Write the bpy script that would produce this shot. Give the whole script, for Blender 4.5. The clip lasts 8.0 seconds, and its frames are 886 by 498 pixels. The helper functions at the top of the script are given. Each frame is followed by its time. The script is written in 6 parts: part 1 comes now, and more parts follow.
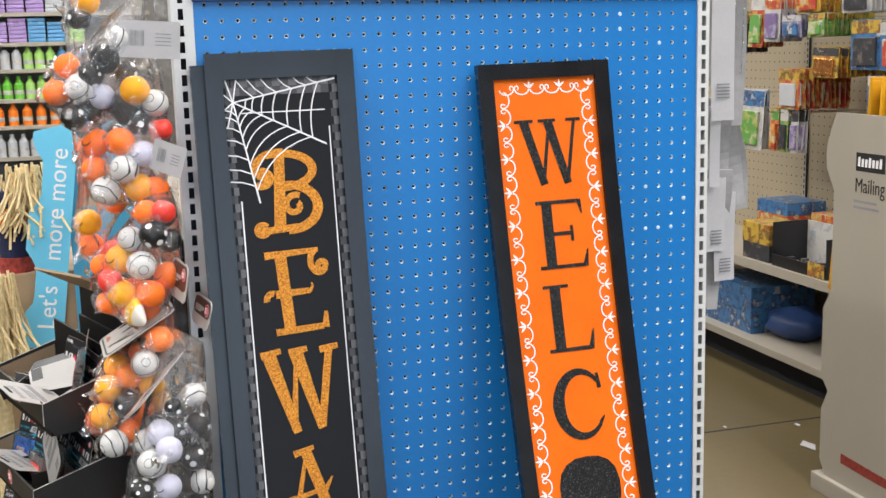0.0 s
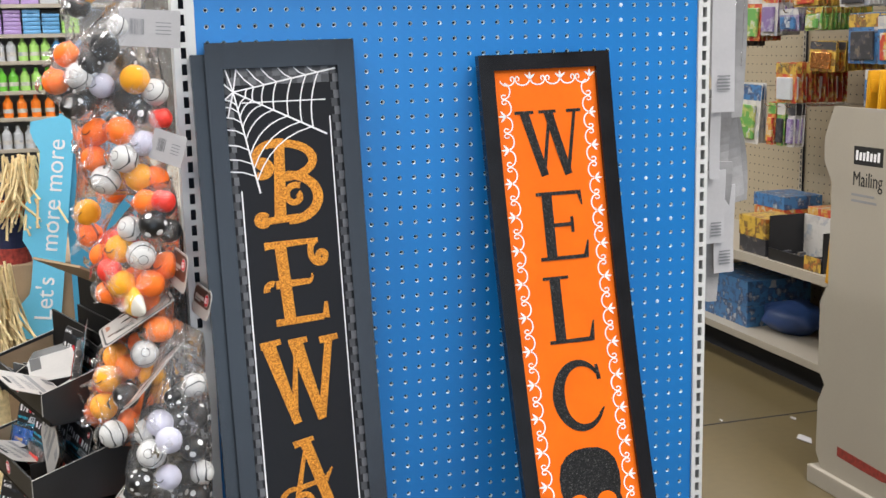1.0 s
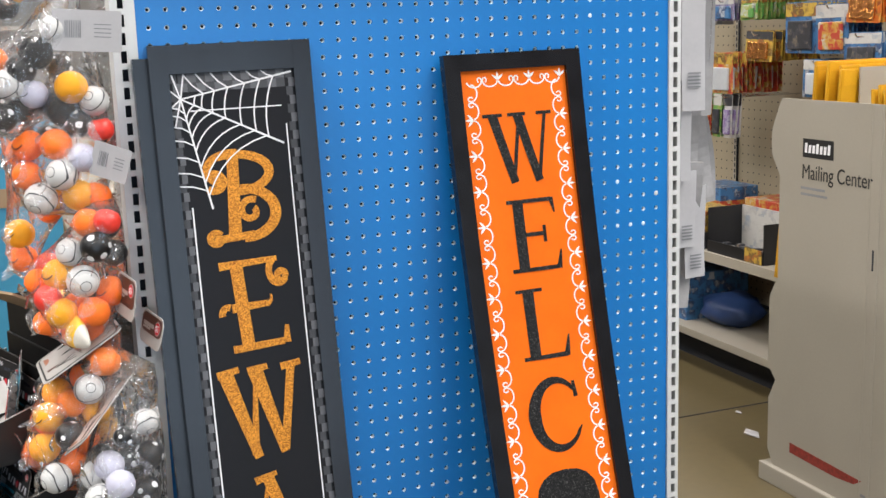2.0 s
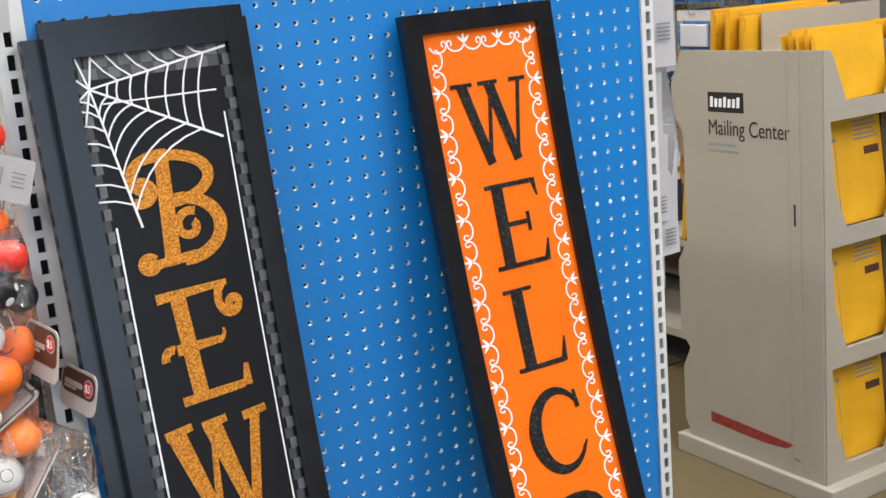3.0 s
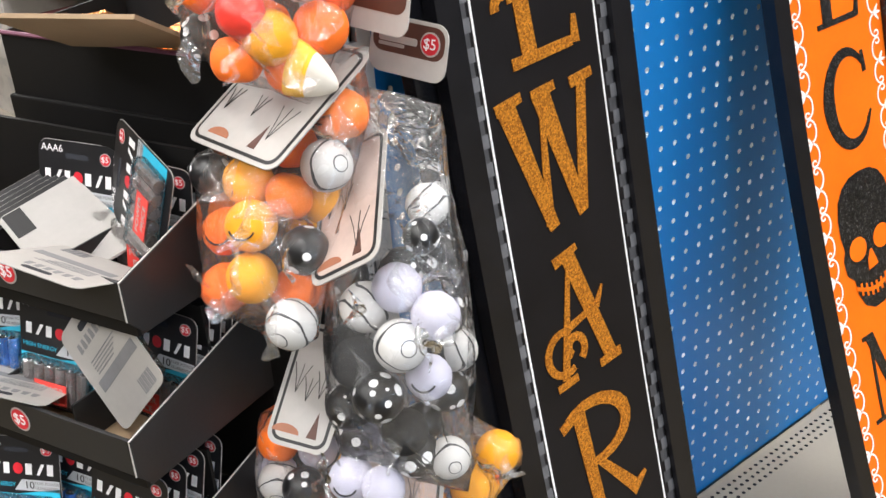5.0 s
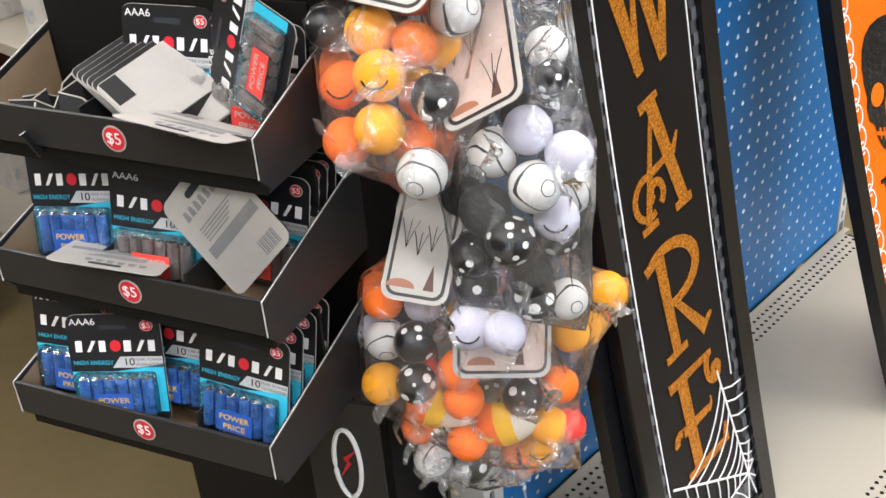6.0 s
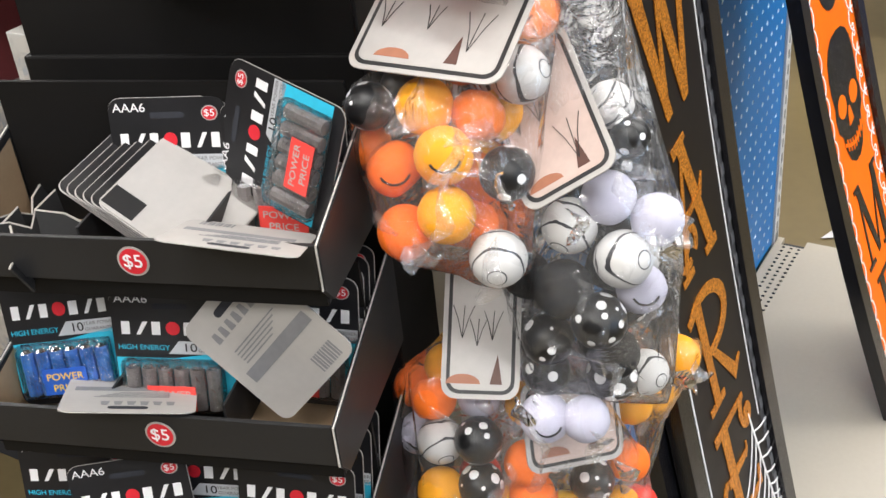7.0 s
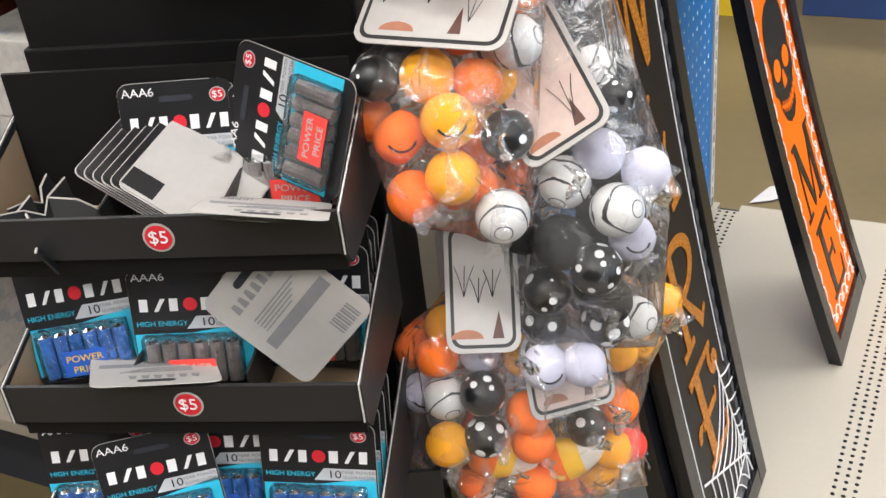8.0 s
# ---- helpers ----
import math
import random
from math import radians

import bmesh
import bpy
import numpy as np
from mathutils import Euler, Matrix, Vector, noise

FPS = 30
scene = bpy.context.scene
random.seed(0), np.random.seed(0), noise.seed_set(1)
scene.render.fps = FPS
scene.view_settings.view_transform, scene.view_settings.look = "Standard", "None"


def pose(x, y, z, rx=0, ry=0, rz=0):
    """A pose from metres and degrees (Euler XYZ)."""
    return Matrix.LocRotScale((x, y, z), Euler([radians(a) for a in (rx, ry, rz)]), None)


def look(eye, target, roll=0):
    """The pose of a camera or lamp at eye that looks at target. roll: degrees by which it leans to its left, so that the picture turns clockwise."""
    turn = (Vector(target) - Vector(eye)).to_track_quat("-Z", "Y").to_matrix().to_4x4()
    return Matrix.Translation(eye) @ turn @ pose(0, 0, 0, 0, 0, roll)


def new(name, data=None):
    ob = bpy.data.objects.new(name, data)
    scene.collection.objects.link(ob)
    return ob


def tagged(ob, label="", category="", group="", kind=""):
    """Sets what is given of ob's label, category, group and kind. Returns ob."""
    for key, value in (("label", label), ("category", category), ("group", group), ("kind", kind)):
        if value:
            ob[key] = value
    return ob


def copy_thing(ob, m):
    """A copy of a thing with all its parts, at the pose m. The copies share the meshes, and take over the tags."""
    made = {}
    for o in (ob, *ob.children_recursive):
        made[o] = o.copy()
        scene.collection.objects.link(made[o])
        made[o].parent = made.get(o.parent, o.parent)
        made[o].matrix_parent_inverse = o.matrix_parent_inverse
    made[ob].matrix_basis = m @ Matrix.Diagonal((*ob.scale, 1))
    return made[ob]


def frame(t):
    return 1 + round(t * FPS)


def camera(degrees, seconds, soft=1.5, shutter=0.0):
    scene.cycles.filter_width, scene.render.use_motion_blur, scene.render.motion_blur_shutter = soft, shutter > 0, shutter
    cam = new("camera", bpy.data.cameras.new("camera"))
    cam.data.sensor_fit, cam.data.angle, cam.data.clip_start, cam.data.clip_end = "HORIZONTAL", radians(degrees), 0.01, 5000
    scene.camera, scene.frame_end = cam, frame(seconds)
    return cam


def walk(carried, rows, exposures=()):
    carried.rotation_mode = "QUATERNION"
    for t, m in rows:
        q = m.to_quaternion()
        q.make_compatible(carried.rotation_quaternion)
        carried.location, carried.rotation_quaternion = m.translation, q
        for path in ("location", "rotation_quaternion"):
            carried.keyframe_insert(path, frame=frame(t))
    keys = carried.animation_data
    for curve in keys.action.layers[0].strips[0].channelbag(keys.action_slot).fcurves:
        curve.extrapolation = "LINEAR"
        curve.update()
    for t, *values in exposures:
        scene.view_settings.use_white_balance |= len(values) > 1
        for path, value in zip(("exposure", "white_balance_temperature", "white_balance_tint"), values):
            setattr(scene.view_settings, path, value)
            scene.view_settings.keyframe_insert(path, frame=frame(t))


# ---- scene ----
cam = camera(42.2, 8.0)
PATH = [
    (0, (-0.18, -1.859, 1.356), (0.387, 0.028, 1.015), -1.50),
    (0.5, (-0.176, -1.854, 1.354), (0.396, 0.03, 1.004), -1.40),
    (1, (-0.189, -1.853, 1.35), (0.387, 0.029, 0.999), -1.30),
    (1.5, (-0.209, -1.826, 1.356), (0.393, 0.046, 0.994), -1.40),
    (2.8, (-0.276, -1.393, 1.383), (0.68, 0.315, 0.971), -4.00),
    (3, (-0.304, -1.321, 1.358), (0.7, 0.353, 0.92), -4.80),
    (3.5, (-0.439, -1.18, 1.356), (0.661, 0.354, 0.695), -4.30),
    (4, (-0.489, -1.0734, 1.292), (0.6386, 0.365, 0.4939), -4.18),
    (4.5, (-0.5326, -0.9195, 1.2534), (0.606, 0.49, 0.4392), -4.25),
    (5, (-0.5936, -0.8, 1.2342), (0.519, 0.5906, 0.3449), -4.66),
    (5.2, (-0.6356, -0.776, 1.2272), (0.462, 0.5946, 0.2929), -5.46),
    (6.3, (-0.7854, -0.6052, 1.2023), (0.5187, 0.5236, 0.1361), -4.48),
    (6.5, (-0.7724, -0.5422, 1.2003), (0.5847, 0.5306, 0.1441), -4.78),
    (7, (-0.795, -0.4448, 1.2105), (0.6499, 0.5195, 0.1628), -6.10),
    (7.5, (-0.8528, -0.4093, 1.2236), (0.6239, 0.4678, 0.1437), -6.54),
    (8, (-0.8826, -0.4067, 1.2208), (0.6348, 0.414, 0.1557), -6.78),
]
walk(cam, [(t, look(eye, target, roll)) for t, eye, target, roll in PATH], [(0.0, -0.05), (3.0, -0.03), (4.5, 0.2), (6.5, 0.18), (8.0, 0.12)])

# ---- world and lights ----
world = bpy.data.worlds.new("store_world")
scene.world = world
world.use_nodes = True
world.node_tree.nodes["Background"].inputs[0].default_value = (0.9, 0.95, 1.0, 1)
world.node_tree.nodes["Background"].inputs[1].default_value = 0.15
CEIL = 3.7
LAMP_POWER = 77.0


def tube_lamp(x, y, length, turned=False):
    d = bpy.data.lights.new("tube_light", "AREA")
    d.shape, d.size, d.size_y = "RECTANGLE", 0.32, length
    d.energy, d.color = LAMP_POWER * length / 2.4, (1.0, 0.98, 0.96)
    ob = new("tube_light", d)
    ob.matrix_basis = pose(x, y, CEIL - 0.13, 0, 0, 90 if turned else 0)
    return ob


# daylight through the shop front
d = bpy.data.lights.new("shop_window_light", "AREA")
d.shape, d.size, d.size_y, d.energy, d.color = "RECTANGLE", 4.4, 2.4, 95.0, (0.62, 0.79, 1.0)
new("shop_window_light", d).matrix_basis = look((-0.3, -5.9, 1.4), (-0.3, 0.0, 1.4))

LAMPS = [(-3.4, -3.0), (-1.5, -3.6), (1.5, -2.6), (3.4, -3.0), (-3.2, 0.2), (-1.3, -0.1), (1.6, -0.6), (3.4, 0.2), (-3.2, 3.4), (-1.0, 3.4), (1.2, 3.4), (3.4, 3.4), (-1.4, 6.2), (1.0, 6.2)]
for lx, ly in LAMPS:
    tube_lamp(lx, ly, 2.4)


# ---- materials ----
def nodes_of(name):
    m = bpy.data.materials.new(name)
    m.use_nodes = True
    nt = m.node_tree
    return m, nt, nt.nodes["Principled BSDF"]


def mat(name, col, rough=0.5, metal=0.0, var=0.1, scale=9.0, fine=140.0, bump=0.12, depth=0.0006, coat=0.0, random_var=0.0, spec=0.5):
    """Colour with broad stains and fine grain, and a fine relief."""
    m, nt, b = nodes_of(name)
    n, l = nt.nodes, nt.links
    tc = n.new("ShaderNodeTexCoord")
    a = n.new("ShaderNodeTexNoise")
    a.inputs["Scale"].default_value, a.inputs["Detail"].default_value = scale, 4
    f = n.new("ShaderNodeTexNoise")
    f.inputs["Scale"].default_value, f.inputs["Detail"].default_value = fine, 2
    l.new(tc.outputs["Object"], a.inputs["Vector"]), l.new(tc.outputs["Object"], f.inputs["Vector"])
    add = n.new("ShaderNodeMath")
    add.operation = "MULTIPLY_ADD"
    add.inputs[1].default_value = 0.35
    l.new(f.outputs["Fac"], add.inputs[0]), l.new(a.outputs["Fac"], add.inputs[2])
    mr = n.new("ShaderNodeMapRange")
    mr.inputs["From Min"].default_value, mr.inputs["From Max"].default_value = 0.35, 1.0
    mr.inputs["To Min"].default_value, mr.inputs["To Max"].default_value = 1 - var, 1 + var
    l.new(add.outputs[0], mr.inputs["Value"])
    mul = n.new("ShaderNodeVectorMath")
    mul.operation = "SCALE"
    mul.inputs[0].default_value = col
    l.new(mr.outputs[0], mul.inputs["Scale"])
    last = mul.outputs[0]
    if random_var:
        oi = n.new("ShaderNodeObjectInfo")
        r2 = n.new("ShaderNodeMapRange")
        r2.inputs["To Min"].default_value, r2.inputs["To Max"].default_value = 1 - random_var, 1 + random_var
        l.new(oi.outputs["Random"], r2.inputs["Value"])
        m2 = n.new("ShaderNodeVectorMath")
        m2.operation = "SCALE"
        l.new(last, m2.inputs[0]), l.new(r2.outputs[0], m2.inputs["Scale"])
        last = m2.outputs[0]
    l.new(last, b.inputs["Base Color"])
    rr = n.new("ShaderNodeMapRange")
    rr.inputs["To Min"].default_value, rr.inputs["To Max"].default_value = max(0.02, rough - 0.08), min(1, rough + 0.08)
    l.new(a.outputs["Fac"], rr.inputs["Value"]), l.new(rr.outputs[0], b.inputs["Roughness"])
    b.inputs["Metallic"].default_value = metal
    b.inputs["Specular IOR Level"].default_value = spec
    b.inputs["Coat Weight"].default_value = coat
    if bump:
        bp = n.new("ShaderNodeBump")
        bp.inputs["Strength"].default_value, bp.inputs["Distance"].default_value = bump, depth
        l.new(add.outputs[0], bp.inputs["Height"]), l.new(bp.outputs[0], b.inputs["Normal"])
    return m


def glitter(name, col, dark, metal=0.6, scale=900.0, rare=1.0):
    """Fine flakes, each with its own tilt and brightness."""
    m, nt, b = nodes_of(name)
    n, l = nt.nodes, nt.links
    tc = n.new("ShaderNodeTexCoord")
    v = n.new("ShaderNodeTexVoronoi")
    v.inputs["Scale"].default_value = scale
    l.new(tc.outputs["Object"], v.inputs["Vector"])
    bw = n.new("ShaderNodeRGBToBW")
    l.new(v.outputs["Color"], bw.inputs[0])
    mx = n.new("ShaderNodeMix")
    mx.data_type = "RGBA"
    mx.inputs["A"].default_value, mx.inputs["B"].default_value = (*dark, 1), (*col, 1)
    pw = n.new("ShaderNodeMath")
    pw.operation, pw.inputs[1].default_value = "POWER", rare
    l.new(bw.outputs[0], pw.inputs[0]), l.new(pw.outputs[0], mx.inputs["Factor"])
    l.new(mx.outputs["Result"], b.inputs["Base Color"])
    bp = n.new("ShaderNodeBump")
    bp.inputs["Strength"].default_value, bp.inputs["Distance"].default_value = 0.8, 0.0006
    l.new(bw.outputs[0], bp.inputs["Height"]), l.new(bp.outputs[0], b.inputs["Normal"])
    b.inputs["Metallic"].default_value, b.inputs["Roughness"].default_value = metal, 0.38
    return m


def film(name, tint=(1, 1, 1), gloss=0.16, scale=26.0, rough=0.12, haze=0.0):
    """Thin crumpled clear plastic: mostly see-through, with bright creases."""
    m, nt, b = nodes_of(name)
    n, l = nt.nodes, nt.links
    n.remove(b)
    tc = n.new("ShaderNodeTexCoord")
    w = n.new("ShaderNodeTexNoise")
    w.inputs["Scale"].default_value, w.inputs["Detail"].default_value, w.inputs["Distortion"].default_value = scale, 3, 1.2
    l.new(tc.outputs["Object"], w.inputs["Vector"])
    v = n.new("ShaderNodeTexVoronoi")
    v.feature = "DISTANCE_TO_EDGE"
    v.inputs["Scale"].default_value = scale * 0.9
    mixv = n.new("ShaderNodeVectorMath")
    mixv.operation = "MULTIPLY_ADD"
    mixv.inputs[1].default_value = (0.06, 0.06, 0.06)
    l.new(w.outputs["Color"], mixv.inputs[0]), l.new(tc.outputs["Object"], mixv.inputs[2]), l.new(mixv.outputs[0], v.inputs["Vector"])
    hs = n.new("ShaderNodeMath")
    hs.operation, hs.inputs[1].default_value = "MULTIPLY_ADD", 0.7
    l.new(v.outputs["Distance"], hs.inputs[0]), l.new(w.outputs["Fac"], hs.inputs[2])
    bp = n.new("ShaderNodeBump")
    bp.inputs["Strength"].default_value, bp.inputs["Distance"].default_value = 1.0, 0.0065
    l.new(hs.outputs[0], bp.inputs["Height"])
    t = n.new("ShaderNodeBsdfTransparent")
    t.inputs[0].default_value = (*tint, 1)
    g = n.new("ShaderNodeBsdfGlossy")
    g.inputs["Roughness"].default_value = rough
    l.new(bp.outputs[0], g.inputs["Normal"])
    fr = n.new("ShaderNodeFresnel")
    fr.inputs[0].default_value = 1.5
    l.new(bp.outputs[0], fr.inputs["Normal"])
    ad = n.new("ShaderNodeMath")
    ad.operation, ad.inputs[1].default_value, ad.inputs[2].default_value = "MULTIPLY_ADD", 0.85, gloss * 0.2
    l.new(fr.outputs[0], ad.inputs[0])
    mx = n.new("ShaderNodeMixShader")
    # a little milkiness in the plastic
    df, tl, both, milk = n.new("ShaderNodeBsdfDiffuse"), n.new("ShaderNodeBsdfTranslucent"), n.new("ShaderNodeMixShader"), n.new("ShaderNodeMixShader")
    df.inputs[0].default_value = tl.inputs[0].default_value = (0.9, 0.9, 0.92, 1)
    l.new(df.outputs[0], both.inputs[1]), l.new(tl.outputs[0], both.inputs[2])
    milk.inputs[0].default_value = haze
    l.new(t.outputs[0], milk.inputs[1]), l.new(both.outputs[0], milk.inputs[2])
    l.new(ad.outputs[0], mx.inputs[0]), l.new(milk.outputs[0], mx.inputs[1]), l.new(g.outputs[0], mx.inputs[2])
    l.new(mx.outputs[0], n["Material Output"].inputs[0])
    return m


def dotted(name, base, dot, scale=62.0, cut=0.30, rough=0.35):
    m, nt, b = nodes_of(name)
    n, l = nt.nodes, nt.links
    tc = n.new("ShaderNodeTexCoord")
    oi = n.new("ShaderNodeObjectInfo")
    ad = n.new("ShaderNodeVectorMath")
    l.new(tc.outputs["Object"], ad.inputs[0]), l.new(oi.outputs["Random"], ad.inputs[1])
    v = n.new("ShaderNodeTexVoronoi")
    v.inputs["Scale"].default_value, v.inputs["Randomness"].default_value = scale, 0.55
    l.new(ad.outputs[0], v.inputs["Vector"])
    lt = n.new("ShaderNodeMath")
    lt.operation, lt.inputs[1].default_value = "LESS_THAN", cut
    l.new(v.outputs["Distance"], lt.inputs[0])
    mx = n.new("ShaderNodeMix")
    mx.data_type = "RGBA"
    mx.inputs["A"].default_value, mx.inputs["B"].default_value = (*base, 1), (*dot, 1)
    l.new(lt.outputs[0], mx.inputs["Factor"]), l.new(mx.outputs["Result"], b.inputs["Base Color"])
    b.inputs["Roughness"].default_value = rough
    return m


def swirled(name, base, line, turns=95.0):
    """A thin dark line winding round the ball."""
    m, nt, b = nodes_of(name)
    n, l = nt.nodes, nt.links
    tc = n.new("ShaderNodeTexCoord")
    w = n.new("ShaderNodeTexWave")
    w.wave_type, w.rings_direction = "RINGS", "X"
    w.inputs["Scale"].default_value, w.inputs["Distortion"].default_value, w.inputs["Detail"].default_value = turns / 3.6, 2.2, 1
    l.new(tc.outputs["Object"], w.inputs["Vector"])
    lt = n.new("ShaderNodeMath")
    lt.operation, lt.inputs[1].default_value = "GREATER_THAN", 0.987
    l.new(w.outputs["Fac"], lt.inputs[0])
    mx = n.new("ShaderNodeMix")
    mx.data_type = "RGBA"
    mx.inputs["A"].default_value, mx.inputs["B"].default_value = (*base, 1), (*line, 1)
    l.new(lt.outputs[0], mx.inputs["Factor"]), l.new(mx.outputs["Result"], b.inputs["Base Color"])
    nz = n.new("ShaderNodeTexNoise")
    nz.inputs["Scale"].default_value = 500
    l.new(tc.outputs["Object"], nz.inputs["Vector"])
    bp = n.new("ShaderNodeBump")
    bp.inputs["Strength"].default_value, bp.inputs["Distance"].default_value = 0.3, 0.0006
    l.new(nz.outputs["Fac"], bp.inputs["Height"]), l.new(bp.outputs[0], b.inputs["Normal"])
    b.inputs["Roughness"].default_value = 0.6
    return m


BLUE = mat("pegboard_blue", (0.002, 0.176, 0.52), 0.40, var=0.07, scale=3, bump=0.05, spec=0.66)
HOLE_RIM = mat("hole_rim", (0.70, 0.78, 0.86), 0.5, var=0.1)
# Near-black, for real black parts and for shade coloured into gaps and holes.
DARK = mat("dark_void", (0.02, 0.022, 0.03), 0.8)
WHITE_METAL = mat("white_enamel", (0.62, 0.62, 0.61), 0.35, var=0.06, scale=5)
ALMOND = mat("almond_enamel", (0.335, 0.300, 0.245), 0.4, var=0.07, scale=4)
BLACK_WOOD = mat("black_painted_wood", (0.007, 0.007, 0.009), 0.22, var=0.3, scale=30, fine=300, bump=0.2)
BLACK_PANEL = mat("black_panel", (0.007, 0.006, 0.007), 0.40, var=0.25, scale=14, bump=0.1, spec=0.24)
PLAID_A = mat("plaid_grey", (0.12, 0.12, 0.13), 0.5, var=0.25, scale=60)
PLAID_B = mat("plaid_dark", (0.05, 0.05, 0.055), 0.5, var=0.25, scale=60)
WHITE_INK = mat("white_ink", (0.80, 0.79, 0.80), 0.5, var=0.08)
ORANGE_PANEL = mat("orange_panel", (0.82, 0.145, 0.003), 0.55, var=0.10, scale=16, fine=200, bump=0.1, spec=0.2)
GOLD_GLITTER = glitter("orange_gold_glitter", (1.0, 0.41, 0.045), (0.26, 0.06, 0.004), scale=620.0)
BLACK_GLITTER = glitter("black_glitter", (0.17, 0.16, 0.155), (0.002, 0.002, 0.002), 0.15, scale=520.0, rare=6.0)
CARTON_BLACK = mat("black_corrugated_board", (0.015, 0.015, 0.016), 0.46, var=0.2, scale=12, fine=260, bump=0.2, spec=0.42)
# Darker, duller twin of CARTON_BLACK: shade on set-back faces put into the colour.
CARTON_SHADED = mat("shaded_black_board", (0.0065, 0.0060, 0.0060), 0.6, var=0.2, scale=12, fine=260, bump=0.2, spec=0.2)
CARTON_EDGE = mat("white_board_edge", (0.55, 0.52, 0.48), 0.8, var=0.15)
KRAFT = mat("kraft_board", (0.33, 0.23, 0.14), 0.8, var=0.12, scale=18, fine=260, bump=0.25)
CONCRETE = mat("polished_concrete", (0.118, 0.090, 0.044), 0.34, var=0.22, scale=1.4, fine=34, bump=0.05)
WALL_PAINT = mat("wall_paint", (0.22, 0.21, 0.195), 0.7, var=0.05, scale=1.5)
CEIL_PAINT = mat("ceiling_tile", (0.80, 0.79, 0.76), 0.85, var=0.06, scale=3)
CARD_WHITE = mat("white_card", (0.42, 0.400, 0.380), 0.5, var=0.1, scale=20)
CARD_TAN = mat("sepia_card", (0.50, 0.385, 0.340), 0.5, var=0.2, scale=26)
CARD_RUST = mat("rust_ink", (0.34, 0.13, 0.07), 0.5, var=0.2)
CARD_BROWN = mat("brown_card", (0.08, 0.03, 0.02), 0.5, var=0.3, scale=30)
PAPER = mat("paper", (0.43, 0.42, 0.43), 0.75, var=0.08, scale=14)
GREY_INK = mat("grey_ink", (0.22, 0.22, 0.23), 0.6, var=0.2)
BLACK_INK = mat("black_ink", (0.012, 0.012, 0.013), 0.45, var=0.2)
RED_INK = mat("red_ink", (0.62, 0.02, 0.035), 0.4, var=0.1)
DARK_RED = mat("dark_red_plaid", (0.24, 0.03, 0.022), 0.55, var=0.5, scale=60)
TEAL = mat("teal_ink", (0.03, 0.46, 0.66), 0.35, var=0.2, scale=20)
SILVER = mat("silver_ink", (0.58, 0.60, 0.63), 0.35, metal=0.3, var=0.15)
CELL_BLUE = mat("battery_blue", (0.07, 0.25, 0.70), 0.28, metal=0.2, var=0.3, scale=70)
CELL_DARK = mat("battery_dark", (0.32, 0.29, 0.29), 0.30, metal=0.4, var=0.3, scale=70)
CELL_TIP = mat("battery_cap", (0.7, 0.7, 0.72), 0.25, metal=1.0, var=0.1)
LABEL_BLUE = mat("label_blue", (0.02, 0.09, 0.42), 0.4, var=0.1)
LABEL_RED = mat("label_red", (0.72, 0.06, 0.05), 0.4, var=0.1)
YELLOW_INK = mat("yellow_ink", (0.85, 0.50, 0.03), 0.45, var=0.1)
CARD_BLACK = mat("black_card", (0.011, 0.011, 0.013), 0.35, var=0.2, scale=30)
BAG_FILM = film("clear_bag_film", rough=0.13, haze=0.07)
BAG_FOLD = film("folded_bag_film", gloss=0.9, scale=40, rough=0.12, haze=0.16)
BLISTER = film("clear_blister", gloss=0.1, scale=60, rough=0.08)
BALLS = {
    "yellow": mat("foam_yellow", (0.80, 0.34, 0.010), 0.75, var=0.10, scale=60, fine=700, bump=0.5),
    "orange": mat("foam_orange", (0.90, 0.17, 0.012), 0.75, var=0.12, scale=60, fine=700, bump=0.5),
    "pumpkin": mat("foam_pumpkin", (0.92, 0.21, 0.01), 0.45, var=0.12, scale=60, fine=700, bump=0.3),
    "red": mat("foam_red", (0.75, 0.045, 0.03), 0.4, var=0.15, scale=60),
    "pale": mat("pale_pompom", (0.51, 0.50, 0.60), 0.9, var=0.08, scale=80, fine=900, bump=0.8),
    "black": mat("black_pompom", (0.010, 0.010, 0.011), 0.95, var=0.3, scale=80, fine=900, bump=1.0),
    "swirl": swirled("white_swirl", (0.57, 0.56, 0.545), (0.03, 0.03, 0.035)),
    "dots": dotted("black_dotted", (0.010, 0.010, 0.011), (0.78, 0.78, 0.78)),
    "corn": mat("corn_white", (0.68, 0.64, 0.57), 0.6, var=0.06, scale=60, fine=700),
}
MAIL_WHITE = mat("display_white_board", (0.345, 0.310, 0.255), 0.5, var=0.06, scale=4)
ENVELOPE = mat("yellow_envelope", (0.60, 0.31, 0.010), 0.5, var=0.14, scale=14, fine=200, random_var=0.12)
SKY_BOARD = mat("sky_blue_board", (0.13, 0.50, 0.72), 0.5, var=0.08, scale=6)
STRAW = mat("raffia_straw", (0.70, 0.55, 0.30), 0.8, var=0.25, scale=90)
CLOTH_NAVY = mat("navy_cloth", (0.015, 0.02, 0.06), 0.9, var=0.3, scale=60)
CLOTH_RED = mat("plaid_cloth", (0.30, 0.04, 0.03), 0.9, var=0.6, scale=90)
GREY_FABRIC = mat("grey_fabric", (0.27, 0.262, 0.265), 0.9, var=0.2, scale=40, fine=500, bump=0.6)
NAVY_BOX = mat("navy_board", (0.02, 0.05, 0.16), 0.5, var=0.15)
YELLOW_BOX = mat("yellow_board", (0.80, 0.56, 0.03), 0.5, var=0.1)


